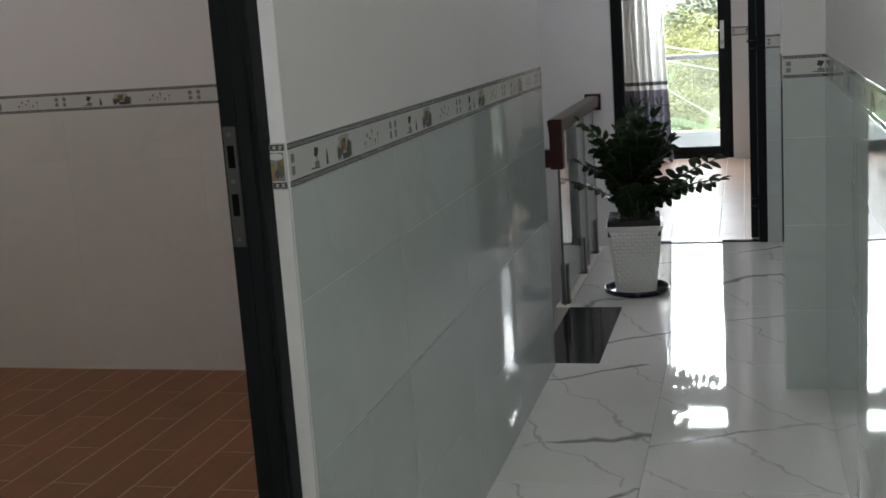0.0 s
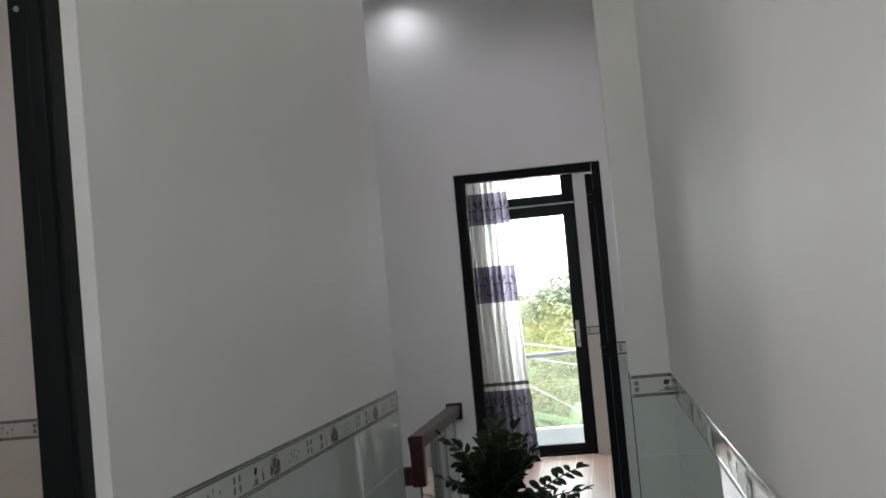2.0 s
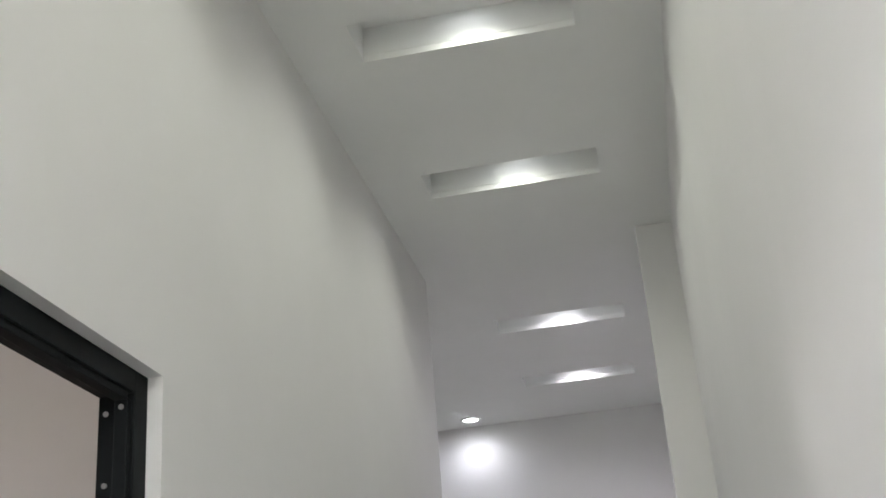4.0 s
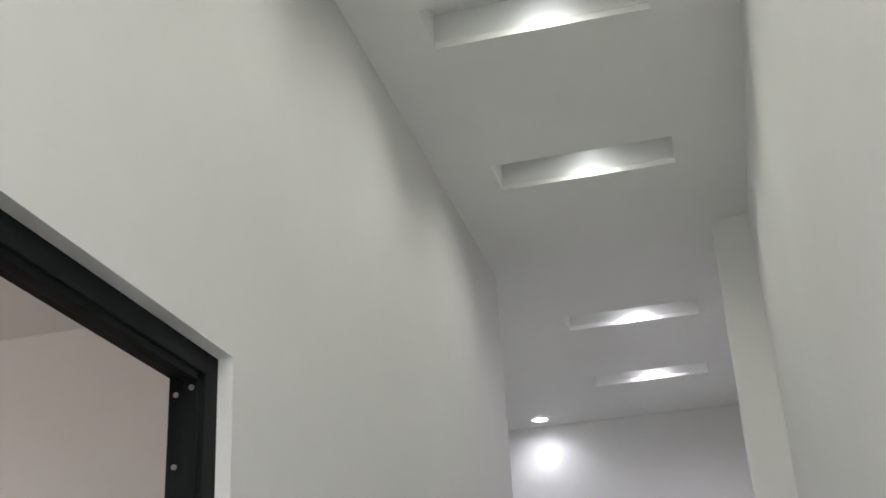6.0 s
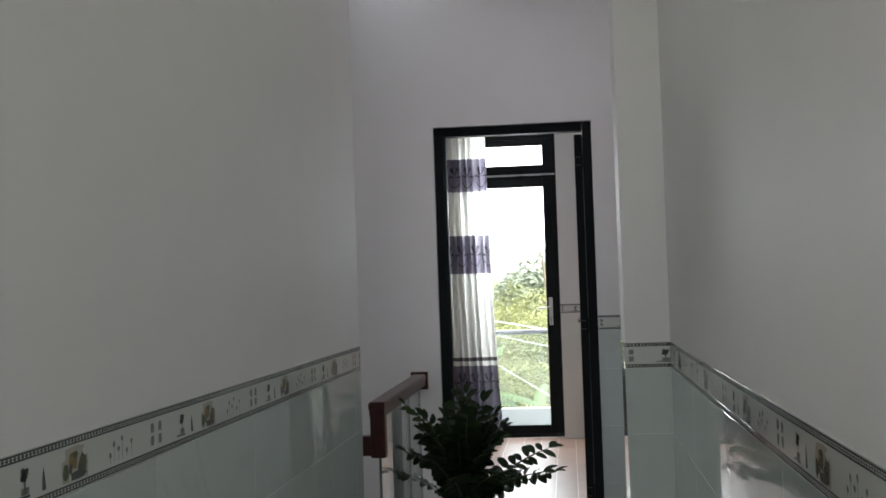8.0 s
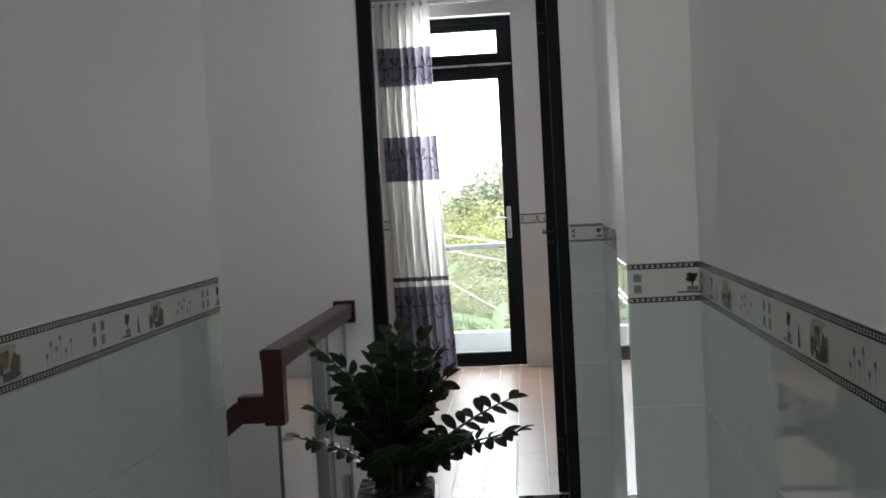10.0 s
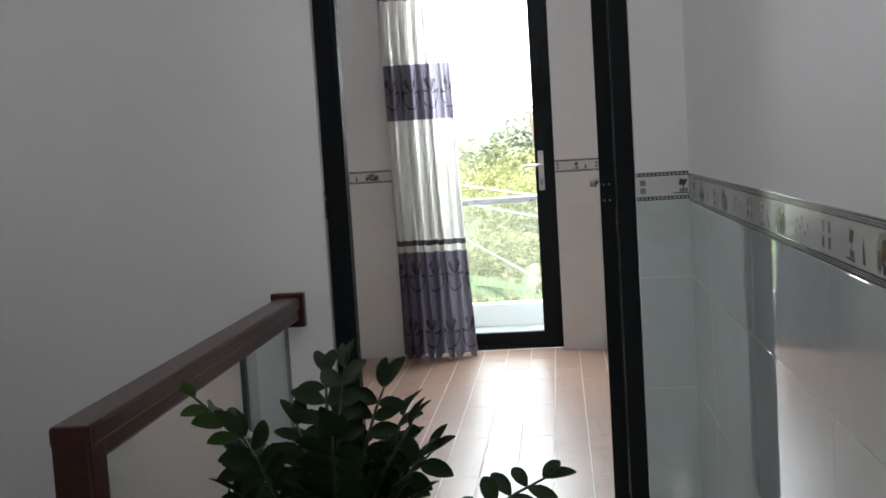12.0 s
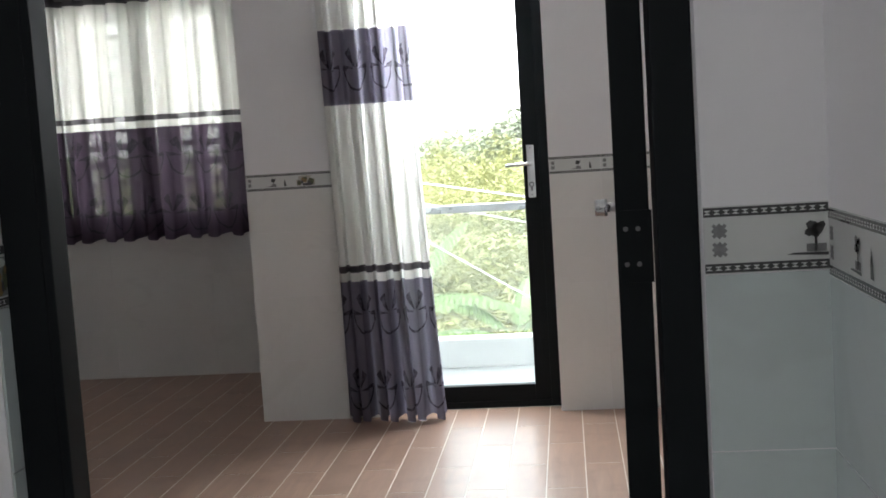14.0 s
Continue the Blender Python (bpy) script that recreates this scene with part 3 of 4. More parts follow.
def balcony_door():
    x0, x1, y0, y1, top = -0.978, -0.135, FY + 0.105, FY + 0.165, 2.66
    d = base("door_3", 0.5 * (x0 + x1), y0, 0, "black aluminium glazed balcony door with a transom light", "door", kind="structure")
    o = Matrix.Translation(-d.matrix_basis.translation)

    def loc(bm):
        bm.transform(o)
        return bm
    part("frame", loc(boxes((x0, x0 + 0.045, y0, y1, 0, top), (x1 - 0.045, x1, y0, y1, 0, top), (x0 + 0.045, x1 - 0.045, y0, y1, top - 0.05, top),
                            (x0 + 0.045, x1 - 0.045, y0, y1, 2.265, 2.325), (x0 + 0.045, x1 - 0.045, y0, y1, 0, 0.03), bev=0.003)), ALU, d)
    part("drip_bar", loc(boxes((x0 + 0.05, x1 - 0.01, y0 - 0.012, y0 - 0.002, 2.288, 2.304), bev=0.002)), STEEL, d, "pale metal bead under the transom")
    part("transom_frame", loc(boxes((x0 + 0.045, x0 + 0.115, y0 + 0.01, y1 - 0.01, 2.325, top - 0.05), (x1 - 0.115, x1 - 0.045, y0 + 0.01, y1 - 0.01, 2.325, top - 0.05),
                                    (x0 + 0.115, x1 - 0.115, y0 + 0.01, y1 - 0.01, 2.325, 2.385), (x0 + 0.115, x1 - 0.115, y0 + 0.01, y1 - 0.01, top - 0.105, top - 0.05), bev=0.003)), ALU, d)
    p = part("transom_pane", loc(boxes((x0 + 0.115, x1 - 0.115, y0 + 0.027, y0 + 0.033, 2.385, top - 0.105))), GLASS, d, "clear glass")
    p.visible_shadow = False
    leaf = part("door_leaf", loc(boxes((x0 + 0.044, x0 + 0.118, y0 + 0.008, y1 - 0.008, 0.029, 2.266), (x1 - 0.118, x1 - 0.044, y0 + 0.008, y1 - 0.008, 0.029, 2.266),
                                       (x0 + 0.118, x1 - 0.118, y0 + 0.008, y1 - 0.008, 2.19, 2.266), (x0 + 0.118, x1 - 0.118, y0 + 0.008, y1 - 0.008, 0.029, 0.105), bev=0.003)), ALU, d)
    p = part("pane", loc(boxes((x0 + 0.118, x1 - 0.118, y0 + 0.027, y0 + 0.033, 0.105, 2.19))), GLASS, leaf, "clear glass")
    p.visible_shadow = False
    bm = bmesh.new()
    hx, hy = x1 - 0.083, y0 + 0.008
    box(bm, hx - 0.017, hx + 0.017, hy - 0.009, hy, 0.975, 1.215, 0, 0.0042)
    tube(bm, [(hx, hy - 0.009, 1.13), (hx, hy - 0.014, 1.13)], 0.0145, 16)
    tube(bm, [(hx, hy - 0.009, 1.13), (hx, hy - 0.045, 1.13)], 0.0085, 12)
    tube(bm, [(hx + 0.006, hy - 0.045, 1.13), (hx - 0.02, hy - 0.047, 1.13), (hx - 0.06, hy - 0.047, 1.129), (hx - 0.115, hy - 0.044, 1.126)], 0.0085, 12, taper=0.8)
    tube(bm, [(hx, hy - 0.0085, 1.035), (hx, hy - 0.013, 1.035)], 0.0125, 16, 1)
    box(bm, hx - 0.0045, hx + 0.0045, hy - 0.013, hy - 0.0085, 1.006, 1.028, 1, 0.001)
    tube(bm, [(hx, hy - 0.012, 1.035), (hx, hy - 0.0145, 1.035)], 0.0075, 14)
    for z in (0.988, 1.202):
        tube(bm, [(hx, hy - 0.0085, z), (hx, hy - 0.0105, z)], 0.0035, 8, 1)
    part("handle", loc(bm), [STEEL, DARK_STEEL], leaf, "brushed steel lever handle on a long plate")


balcony_door()

# window behind the short curtain
wx0, wx1, wz0, wz1 = -3.0, -1.85, 0.9, 2.15
win = base("window_1", 0.5 * (wx0 + wx1), 11.82, wz0, "black aluminium bedroom window behind a white slotted screen", "window", kind="structure")
o = Matrix.Translation(-win.matrix_basis.translation)
bm = boxes((wx0, wx0 + 0.05, 11.80, 11.86, wz0, wz1), (wx1 - 0.05, wx1, 11.80, 11.86, wz0, wz1), (wx0 + 0.05, wx1 - 0.05, 11.80, 11.86, wz0, wz0 + 0.05),
           (wx0 + 0.05, wx1 - 0.05, 11.80, 11.86, wz1 - 0.05, wz1), (-2.45, -2.40, 11.80, 11.86, wz0 + 0.05, wz1 - 0.05))
bm.transform(o)
part("window_frame", bm, ALU, win)
for a, b2 in ((wx0 + 0.05, -2.45), (-2.40, wx1 - 0.05)):
    bm = boxes((a, b2, 11.828, 11.834, wz0 + 0.05, wz1 - 0.05))
    bm.transform(o)
    part("pane", bm, GLASS, win, "clear glass").visible_shadow = False
    # outside screen of white louvre slats with two upright rows of openings
    m = 0.5 * (a + b2)
    bm = boxes((a, m - 0.115, 11.89, 11.905, wz0, wz1), (m - 0.045, m + 0.045, 11.89, 11.905, wz0, wz1), (m + 0.115, b2, 11.89, 11.905, wz0, wz1))
    for k in range(13):
        z = wz0 + k * 0.105
        if z + 0.035 < wz1:
            box(bm, m - 0.115, m - 0.045, 11.892, 11.903, z, z + 0.035)
            box(bm, m + 0.045, m + 0.115, 11.892, 11.903, z, z + 0.035)
    bm.transform(o)
    part("screen", bm, WHITE_PLASTIC, win, "white slotted screen")


# ---- curtains ----
def curtain(name, xa, xb, y, z0, z1, folds, material, label, flare, rod, lean=0.0):
    ob = base(name, 0.5 * (xa + xb), y, 0, label, "curtain")
    nx, nz = folds * 20, 40
    rnd = random.Random(hash(folds) % 97)
    ph = [rnd.uniform(-0.5, 0.5) for _ in range(folds + 2)]
    amp = [rnd.uniform(0.7, 1.25) for _ in range(folds + 2)]
    bm = bmesh.new()
    rows = []
    for j in range(nz + 1):
        v = j / nz
        z = z0 + (z1 - z0) * v
        row = []
        for i in range(nx + 1):
            u = i / nx
            k = int(u * folds)
            w = 2 * math.pi * (u * folds + 0.16 * ph[k] * math.sin(math.pi * (u * folds - k)))
            a = 0.040 * amp[k] * (0.75 + 0.35 * (1 - v))
            x = (u - 0.5) * (xb - xa) * (1 + flare * (1 - v) ** 2) + 0.012 * math.sin(w * 0.5 + 3 * v) * (1 - v) + 0.010 * math.sin(2 * w) + lean * (1 - v) ** 1.5
            yy = a * (1.0 - 2.0 * abs(math.sin(0.5 * w)) ** 0.75) + 0.01 * math.sin(5 * v + 7 * u)
            zz = z + (0.010 * math.sin(w + 1) if j == 0 else 0)
            row.append(bm.verts.new((x, yy, zz)))
        rows.append(row)
    for r0, r1 in zip(rows, rows[1:]):
        for i in range(nx):
            f = bm.faces.new((r0[i], r0[i + 1], r1[i + 1], r1[i]))
            f.smooth = True
    bmesh.ops.solidify(bm, geom=list(bm.faces), thickness=0.0015)
    part("cloth", bm, material, ob, smooth=True)
    bm = bmesh.new()
    w = xb - xa
    tube(bm, [(-w / 2 - rod[0], 0, z1 - 0.02), (w / 2 + rod[1], 0, z1 - 0.02)], 0.012, 10)
    part("curtain_rod", bm, STEEL, ob, "steel curtain rod")
    return ob


curtain("curtain", -1.145, -0.735, FY - 0.065, 0.012, 2.78, 7, CURTAIN_TALL, "tall cream and plum banded curtain drawn beside the balcony door", 0.10, (0.1, 0.75), 0.055)
curtain("curtain", -2.96, -1.60, 11.69, 0.81, 2.20, 11, CURTAIN_SHORT, "short cream curtain with a wide plum hem over the window", 0.0, (0.1, 0.04))


# ---- railing and stairs ----
def railing():
    r = base("stair_railing", -0.861, 5.85, 0, "dark red lacquered wooden handrail on clear glass panels", "railing")
    o = Matrix.Translation(-r.matrix_basis.translation)
    skew = Matrix(((1, -0.006, 0, 0.006 * 5.2), (0, 1, 0, 0), (0, 0, 1, 0), (0, 0, 0, 1)))

    def loc(bm):
        bm.transform(o @ skew)
        return bm
    xa, xb, zt = -0.893, -0.829, 0.882
    bm = bmesh.new()
    box(bm, xa, xb, 5.217, EY - 0.03, zt - 0.062, zt, 0, 0.006)
    box(bm, xa - 0.003, xb + 0.003, 5.219, EY - 0.03, zt - 0.032, zt - 0.004, 0, 0.004)
    part("handrail", loc(bm), WOOD, r)
    part("newel_drop", loc(boxes((xa + 0.005, xb + 0.002, 5.205, 5.270, 0.655, zt + 0.002), bev=0.005)), WOOD, r)
    part("wall_block", loc(boxes((xa - 0.014, xb + 0.014, EY - 0.03, EY - 0.001, zt - 0.082, zt + 0.012), bev=0.004)), WOOD, r)
    # descending rail of the flight, towards the stairwell
    bm = bmesh.new()
    box(bm, xa - 0.075, xa + 0.01, 5.208, 5.267, 0.663, 0.745, 0, 0.006)
    L2, sl = 2.0, radians(38)
    bm2 = bmesh.new()
    box(bm2, -L2, 0, -0.030, 0.030, -0.032, 0.032, 0, 0.006)
    bm2.transform(Matrix.Translation((xa - 0.062, 5.2375, 0.704)) @ Matrix.Rotation(-sl, 4, "Y"))
    tmp = bpy.data.meshes.new("tmp")
    bm2.to_mesh(tmp)
    bm2.free()
    bm.from_mesh(tmp)
    bpy.data.meshes.remove(tmp)
    part("sloping_rail", loc(bm), WOOD, r)
    for ya, yb in ((5.28, 6.17), (6.19, 6.62)):
        p = part("glass_panel", loc(boxes((-0.866, -0.856, ya, yb, -0.10, zt - 0.05))), GLASS_RAIL, r, "clear glass panel")
        p.visible_shadow = False
        for ye in (ya - 0.003, yb):
            part("glass_edge", loc(boxes((-0.8665, -0.8555, ye, ye + 0.003, -0.10, zt - 0.06))), GLASS_EDGE, r, "green polished glass edge")
    for y in (5.33, 5.98, 6.50):
        bm = boxes((-0.854, -0.844, y - 0.026, y + 0.026, 0.0, 0.19), (-0.878, -0.868, y - 0.026, y + 0.026, 0.0, 0.19), bev=0.0045)
        box(bm, -0.882, -0.840, y - 0.030, y + 0.030, 0.0, 0.010, 0, 0.002)
        part("clamp", loc(bm), DARK_STEEL, r, "dull steel glass clamp")


railing()

stair = base("staircase", -0.84, 4.7, 0, "white-risered stair with black granite treads going down", "stairs", kind="structure")
for k in range(8):
    x1 = -k * 0.235
    z1 = -(k + 1) * 0.178
    part("tread", boxes((x1 - 0.255, x1 - 0.002, -0.386, 0.40, z1 - 0.022, z1), bev=0.003), GRANITE, stair, "black granite tread")
    part("riser", boxes((x1 - 0.012, x1 - 0.001, -0.386, 0.38, z1 + 0.001, z1 + 0.155)), RISER, stair, "white tile riser")
bm = bmesh.new()
for k in range(8):
    x1, z1 = -k * 0.235, -(k + 1) * 0.178 - 0.022
    box(bm, x1 - 0.235, x1 - 0.012, -0.386, 0.38, z1 - 0.22, z1)
part("carriage", bm, PAINT, stair, "painted concrete carriage")
part("landing", boxes((-2.36, -1.88, -0.386, 1.98, -1.62, -1.442)), GRANITE, stair, "black granite half landing")


# ---- ceiling lamps ----
def downlight(x, y, z, r, label):
    d = base("downlight", x, y, z, label, "ceiling lamp", "round downlights in the ceiling")
    bm = bmesh.new()
    lathe(bm, [(r * 0.80, 0.004), (r * 0.82, -0.004), (r * 1.0, -0.006), (r * 1.12, -0.002), (r * 1.12, 0.0)], 28)
    part("rim", bm, WHITE_PLASTIC, d, "white trim ring")
    bm = bmesh.new()
    lathe(bm, [(0.0005, -0.003), (r * 0.5, -0.003), (r * 0.81, -0.002)], 28)
    part("diffuser", bm, LAMP_GLOW, d, "glowing opal diffuser")


for ys in SLOTS:
    downlight(-0.27, ys - 0.09, H + SLOT_UP, 0.045, "small round downlight glowing inside a ceiling slot")
downlight(-0.969, 6.52, H - 0.001, 0.055, "round white downlight glowing close to the end wall")


# ---- plant ----
def planter(cx, cy):
    s = base("saucer", cx, cy, 0, "round dark blue plastic saucer on the marble floor", "plant saucer")
    bm = bmesh.new()
    lathe(bm, [(0.0005, 0.004), (0.135, 0.004), (0.142, 0.010), (0.150, 0.026), (0.157, 0.030), (0.160, 0.026), (0.152, 0.006), (0.140, 0.0), (0.0005, 0.0)], 48)
    part("dish", bm, SAUCER, s)
    p = base("flower_pot", cx, cy, 0.008, "square tapered white woven plastic flower pot in its saucer", "flower pot", rz=4)
    hh, wb, wt = 0.335, 0.092, 0.130
    bm = bmesh.new()

    def ring(w, z, r=0.018):
        out = []
        for sx, sy, a0 in ((1, 1, 0), (-1, 1, 90), (-1, -1, 180), (1, -1, 270)):
            for k in range(4):
                a = radians(a0 + 30 * k)
                out.append(bm.verts.new((sx * (w - r) + r * math.cos(a), sy * (w - r) + r * math.sin(a), z)))
        return out
    rings = [ring(wb, 0), ring(wt - 0.003, hh - 0.022), ring(wt + 0.004, hh - 0.018), ring(wt + 0.005, hh), ring(wt - 0.006, hh), ring(wt - 0.012, hh - 0.06)]
    for u, v in zip(rings, rings[1:]):
        for k in range(16):
            bm.faces.new((u[k], u[(k + 1) % 16], v[(k + 1) % 16], v[k]))
    bm.faces.new(rings[0][::-1])
    part("pot_shell", bm, POT, p)
    # raised weave strips, staggered course by course
    rows = 17
    for side in range(4):
        bm = bmesh.new()
        for j in range(rows):
            za = 0.008 + j * (hh - 0.035) / rows
            zb = za + (hh - 0.035) / rows - 0.0035
            wa = wb + (wt - wb) * za / hh
            wc = wb + (wt - wb) * zb / hh
            n = 6
            pitch = 2 * (wa - 0.014) / n
            for i in range(-1, n):
                xa = -(wa - 0.014) + (i + (0.5 if j % 2 else 0.0)) * pitch + 0.003
                xb = xa + pitch - 0.006
                xa, xb = max(xa, -wa + 0.014), min(xb, wa - 0.014)
                if xb - xa < 0.008:
                    continue
                q = [(xa, -wa + 0.001, za), (xb, -wa + 0.001, za), (xb, -wc + 0.001, zb), (xa, -wc + 0.001, zb)]
                m = 0.004
                t = [(xa + m, -wa - 0.0030, za + 0.003), (xb - m, -wa - 0.0030, za + 0.003), (xb - m, -wc - 0.0030, zb - 0.003), (xa + m, -wc - 0.0030, zb - 0.003)]
                v = [bm.verts.new(c) for c in q + t]
                for f in ((0, 1, 5, 4), (1, 2, 6, 5), (2, 3, 7, 6), (3, 0, 4, 7), (4, 5, 6, 7)):
                    bm.faces.new([v[c] for c in f])
        bm.transform(Matrix.Rotation(radians(90 * side), 4, "Z"))
        part("weave", bm, POT, p)
    bm = bmesh.new()
    w = wt - 0.006
    box(bm, -w, w, -w, w, hh - 0.05, hh + 0.028, 0, 0.006)
    part("inner_pot", bm, plain("black nursery plastic", (0.008, 0.008, 0.008), 0.6), p, "black inner pot")
    bm = bmesh.new()
    bmesh.ops.create_grid(bm, x_segments=14, y_segments=14, size=w - 0.006)
    for v in bm.verts:
        v.co.z = hh + 0.029 + 0.010 * noise.noise(v.co * 40)
    part("soil", bm, SOIL, p)
    # plant
    pl = base("zz_plant", cx, cy, 0.008 + hh + 0.02, "dense dark green potted plant with glossy paired leaves", "plant")
    rnd = random.Random(11)
    lb = bmesh.new()
    prof = [(0.0, 0.02), (0.10, 0.45), (0.28, 0.88), (0.48, 1.0), (0.70, 0.90), (0.88, 0.54), (0.97, 0.22), (1.0, 0.001)]
    mid, lft, rgt = [], [], []
    for u, w in prof:
        z = 0.12 * u * (1 - u) * 2
        mid.append(lb.verts.new((u, 0, z)))
        lft.append(lb.verts.new((u, 0.33 * w, z + 0.07 * w)))
        rgt.append(lb.verts.new((u, -0.33 * w, z + 0.07 * w)))
    for k in range(len(prof) - 1):
        for f in ((mid[k], mid[k + 1], lft[k + 1], lft[k]), (rgt[k], rgt[k + 1], mid[k + 1], mid[k])):
            lb.faces.new(f).smooth = True
    leaf_me = mesh_from("leaf", lb)
    leaf_me.materials.append(LEAF)
    young_me = leaf_me.copy()
    young_me.materials.clear()
    young_me.materials.append(LEAF_YOUNG)
    # bearing in degrees, reach and height of each stem
    stems = [(-72, 0.245, 0.51), (52, 0.46, 0.27), (-9, 0.17, 0.51), (10, 0.12, 0.53), (40, 0.12, 0.49), (-100, 0.25, 0.21), (110, 0.14, 0.40),
             (74, 0.38, 0.17), (98, 0.33, 0.20), (178, 0.17, 0.36), (205, 0.20, 0.28), (150, 0.22, 0.31), (2, 0.13, 0.42), (22, 0.24, 0.34),
             (-30, 0.15, 0.42), (-150, 0.17, 0.37), (130, 0.26, 0.23), (182, 0.24, 0.20), (62, 0.18, 0.37), (160, 0.06, 0.44),
             (-80, 0.10, 0.42), (75, 0.13, 0.43), (120, 0.18, 0.33), (-120, 0.18, 0.27), (30, 0.20, 0.42), (-20, 0.22, 0.35), (-55, 0.18, 0.36), (-110, 0.21, 0.30)]
    for number, (az, reach, high) in enumerate(stems):
        a = radians(az)
        d = Vector((math.sin(a), math.cos(a), 0))
        b0 = d * rnd.uniform(0.01, 0.06)
        pts = []
        for k in range(9):
            u = k / 8
            pts.append(b0 + d * (reach * u ** (1.35 if reach > 0.35 else 2.0)) + Vector((0, 0, high * (1.18 * u - 0.18 * u * u - 0.10 * (reach / 0.35) * u ** 3))))
        bm = bmesh.new()
        tube(bm, pts, 0.0090, 7, taper=0.25)
        st = part("stem", bm, STEM, pl, smooth=True)
        pairs = 12
        roll = radians(rnd.uniform(-35, 35))
        for k in range(pairs):
            u = 0.24 + 0.74 * k / (pairs - 1)
            i = min(7, int(u * 8))
            q = pts[i].lerp(pts[i + 1], u * 8 - i)
            tan = (pts[i + 1] - pts[i]).normalized()
            side0 = tan.cross(Vector((0, 0, 1)))
            side0 = side0.normalized() if side0.length > 0.05 else Vector((1, 0, 0))
            side0 = (Matrix.Rotation(roll, 3, tan) @ side0).normalized()
            for s2 in (-1, 1):
                dirn = (side0 * s2 * (1.0 - 0.25 * u) + tan * (0.05 + 0.28 * u) + Vector((rnd.uniform(-.16, .16), rnd.uniform(-.16, .16), rnd.uniform(-.28, .06)))).normalized()
                if k == pairs - 1:
                    dirn = (tan + side0 * s2 * 0.35).normalized()
                nrm = (tan.cross(side0) * -1 + tan * -0.25 + Vector((rnd.uniform(-.15, .15), rnd.uniform(-.15, .15), 0.2))).normalized()
                yv = nrm.cross(dirn).normalized()
                zv = dirn.cross(yv).normalized()
                L3 = rnd.uniform(0.060, 0.086) * (1.0 - 0.25 * abs(u - 0.55))
                m = Matrix(((dirn.x, yv.x, zv.x, 0), (dirn.y, yv.y, zv.y, 0), (dirn.z, yv.z, zv.z, 0), (0, 0, 0, 1)))
                lo = new("leaf", young_me if number == 0 else leaf_me)
                lo.parent = st
                lo.matrix_basis = Matrix.Translation(q) @ m @ Matrix.Diagonal((L3, L3 * 0.70, L3, 1))


planter(-0.55, 5.55)


# ---- balcony and outdoors ----
solid("balcony_slab", boxes((-1.365, 1.7, FY + 0.24, 11.95, -0.2, -0.03)), CONCRETE, "pale tiled balcony floor", "balcony", kind="structure")
solid("balcony_kerb", boxes((-1.365, 1.7, 11.80, 11.95, -0.03, 0.13), bev=0.006), wall_paint("kerb paint", (0.55, 0.57, 0.57)), "white painted kerb along the balcony edge", "kerb", kind="structure")
br = base("balcony_railing", 0.1, 11.87, 0.13, "clear glass balcony railing with a grey metal top rail", "railing")
# haze over the greenery is put into the panels' colour
part("glass_panel", boxes((-1.40, 0.58, -0.005, 0.005, 0.03, 0.71)), GLASS_HAZED, br, "glass panel with a painted pale haze").visible_shadow = False
part("glass_panel", boxes((0.62, 1.58, -0.005, 0.005, 0.03, 0.71)), GLASS_HAZED, br, "glass panel with a painted pale haze").visible_shadow = False
part("top_rail", boxes((-1.46, 1.6, -0.025, 0.025, 0.715, 0.762), bev=0.008), plain("grey rail metal", (0.42, 0.44, 0.45), 0.3, 0.6), br, "grey metal top rail")
for xa in (-1.43, 0.60, 1.59):
    part("post", boxes((xa - 0.018, xa + 0.018, -0.02, 0.02, 0.0, 0.715), bev=0.004), STEEL, br)

GZ = -3.6
bm = bmesh.new()
bmesh.ops.create_grid(bm, x_segments=60, y_segments=60, size=600)
for v in bm.verts:
    d = max(0.0, v.co.y - 60)
    v.co.z = GZ + 0.25 * noise.noise(v.co * 0.05) + 0.012 * d
solid("ground", bm, GROUND, "overgrown green ground below the house", "ground", kind="structure", smooth=True)


def leaf_cloud(bm, rnd, c, rad, n, size, droop=0.4):
    for _ in range(n):
        while True:
            p = Vector((rnd.uniform(-1, 1), rnd.uniform(-1, 1), rnd.uniform(-1, 1)))
            if 0.3 < p.length < 1:
                break
        p = Vector((p.x * rad[0], p.y * rad[1], p.z * rad[2]))
        p += Vector((noise.noise(p * 0.9 + c), noise.noise(p * 0.9 + c + Vector((9, 0, 0))), noise.noise(p * 0.9 - c))) * rad[0] * 0.45
        s = size * rnd.uniform(0.6, 1.4)
        e = Euler((rnd.uniform(-0.6, 0.6), rnd.uniform(-0.6, 0.6), rnd.uniform(0, 6.3))).to_matrix()
        q = [Vector((-s, 0, 0)), Vector((0, -s * 0.42, s * 0.12)), Vector((s, 0, -droop * s)), Vector((0, s * 0.42, s * 0.12))]
        bm.faces.new([bm.verts.new(c + p + e @ w) for w in q])


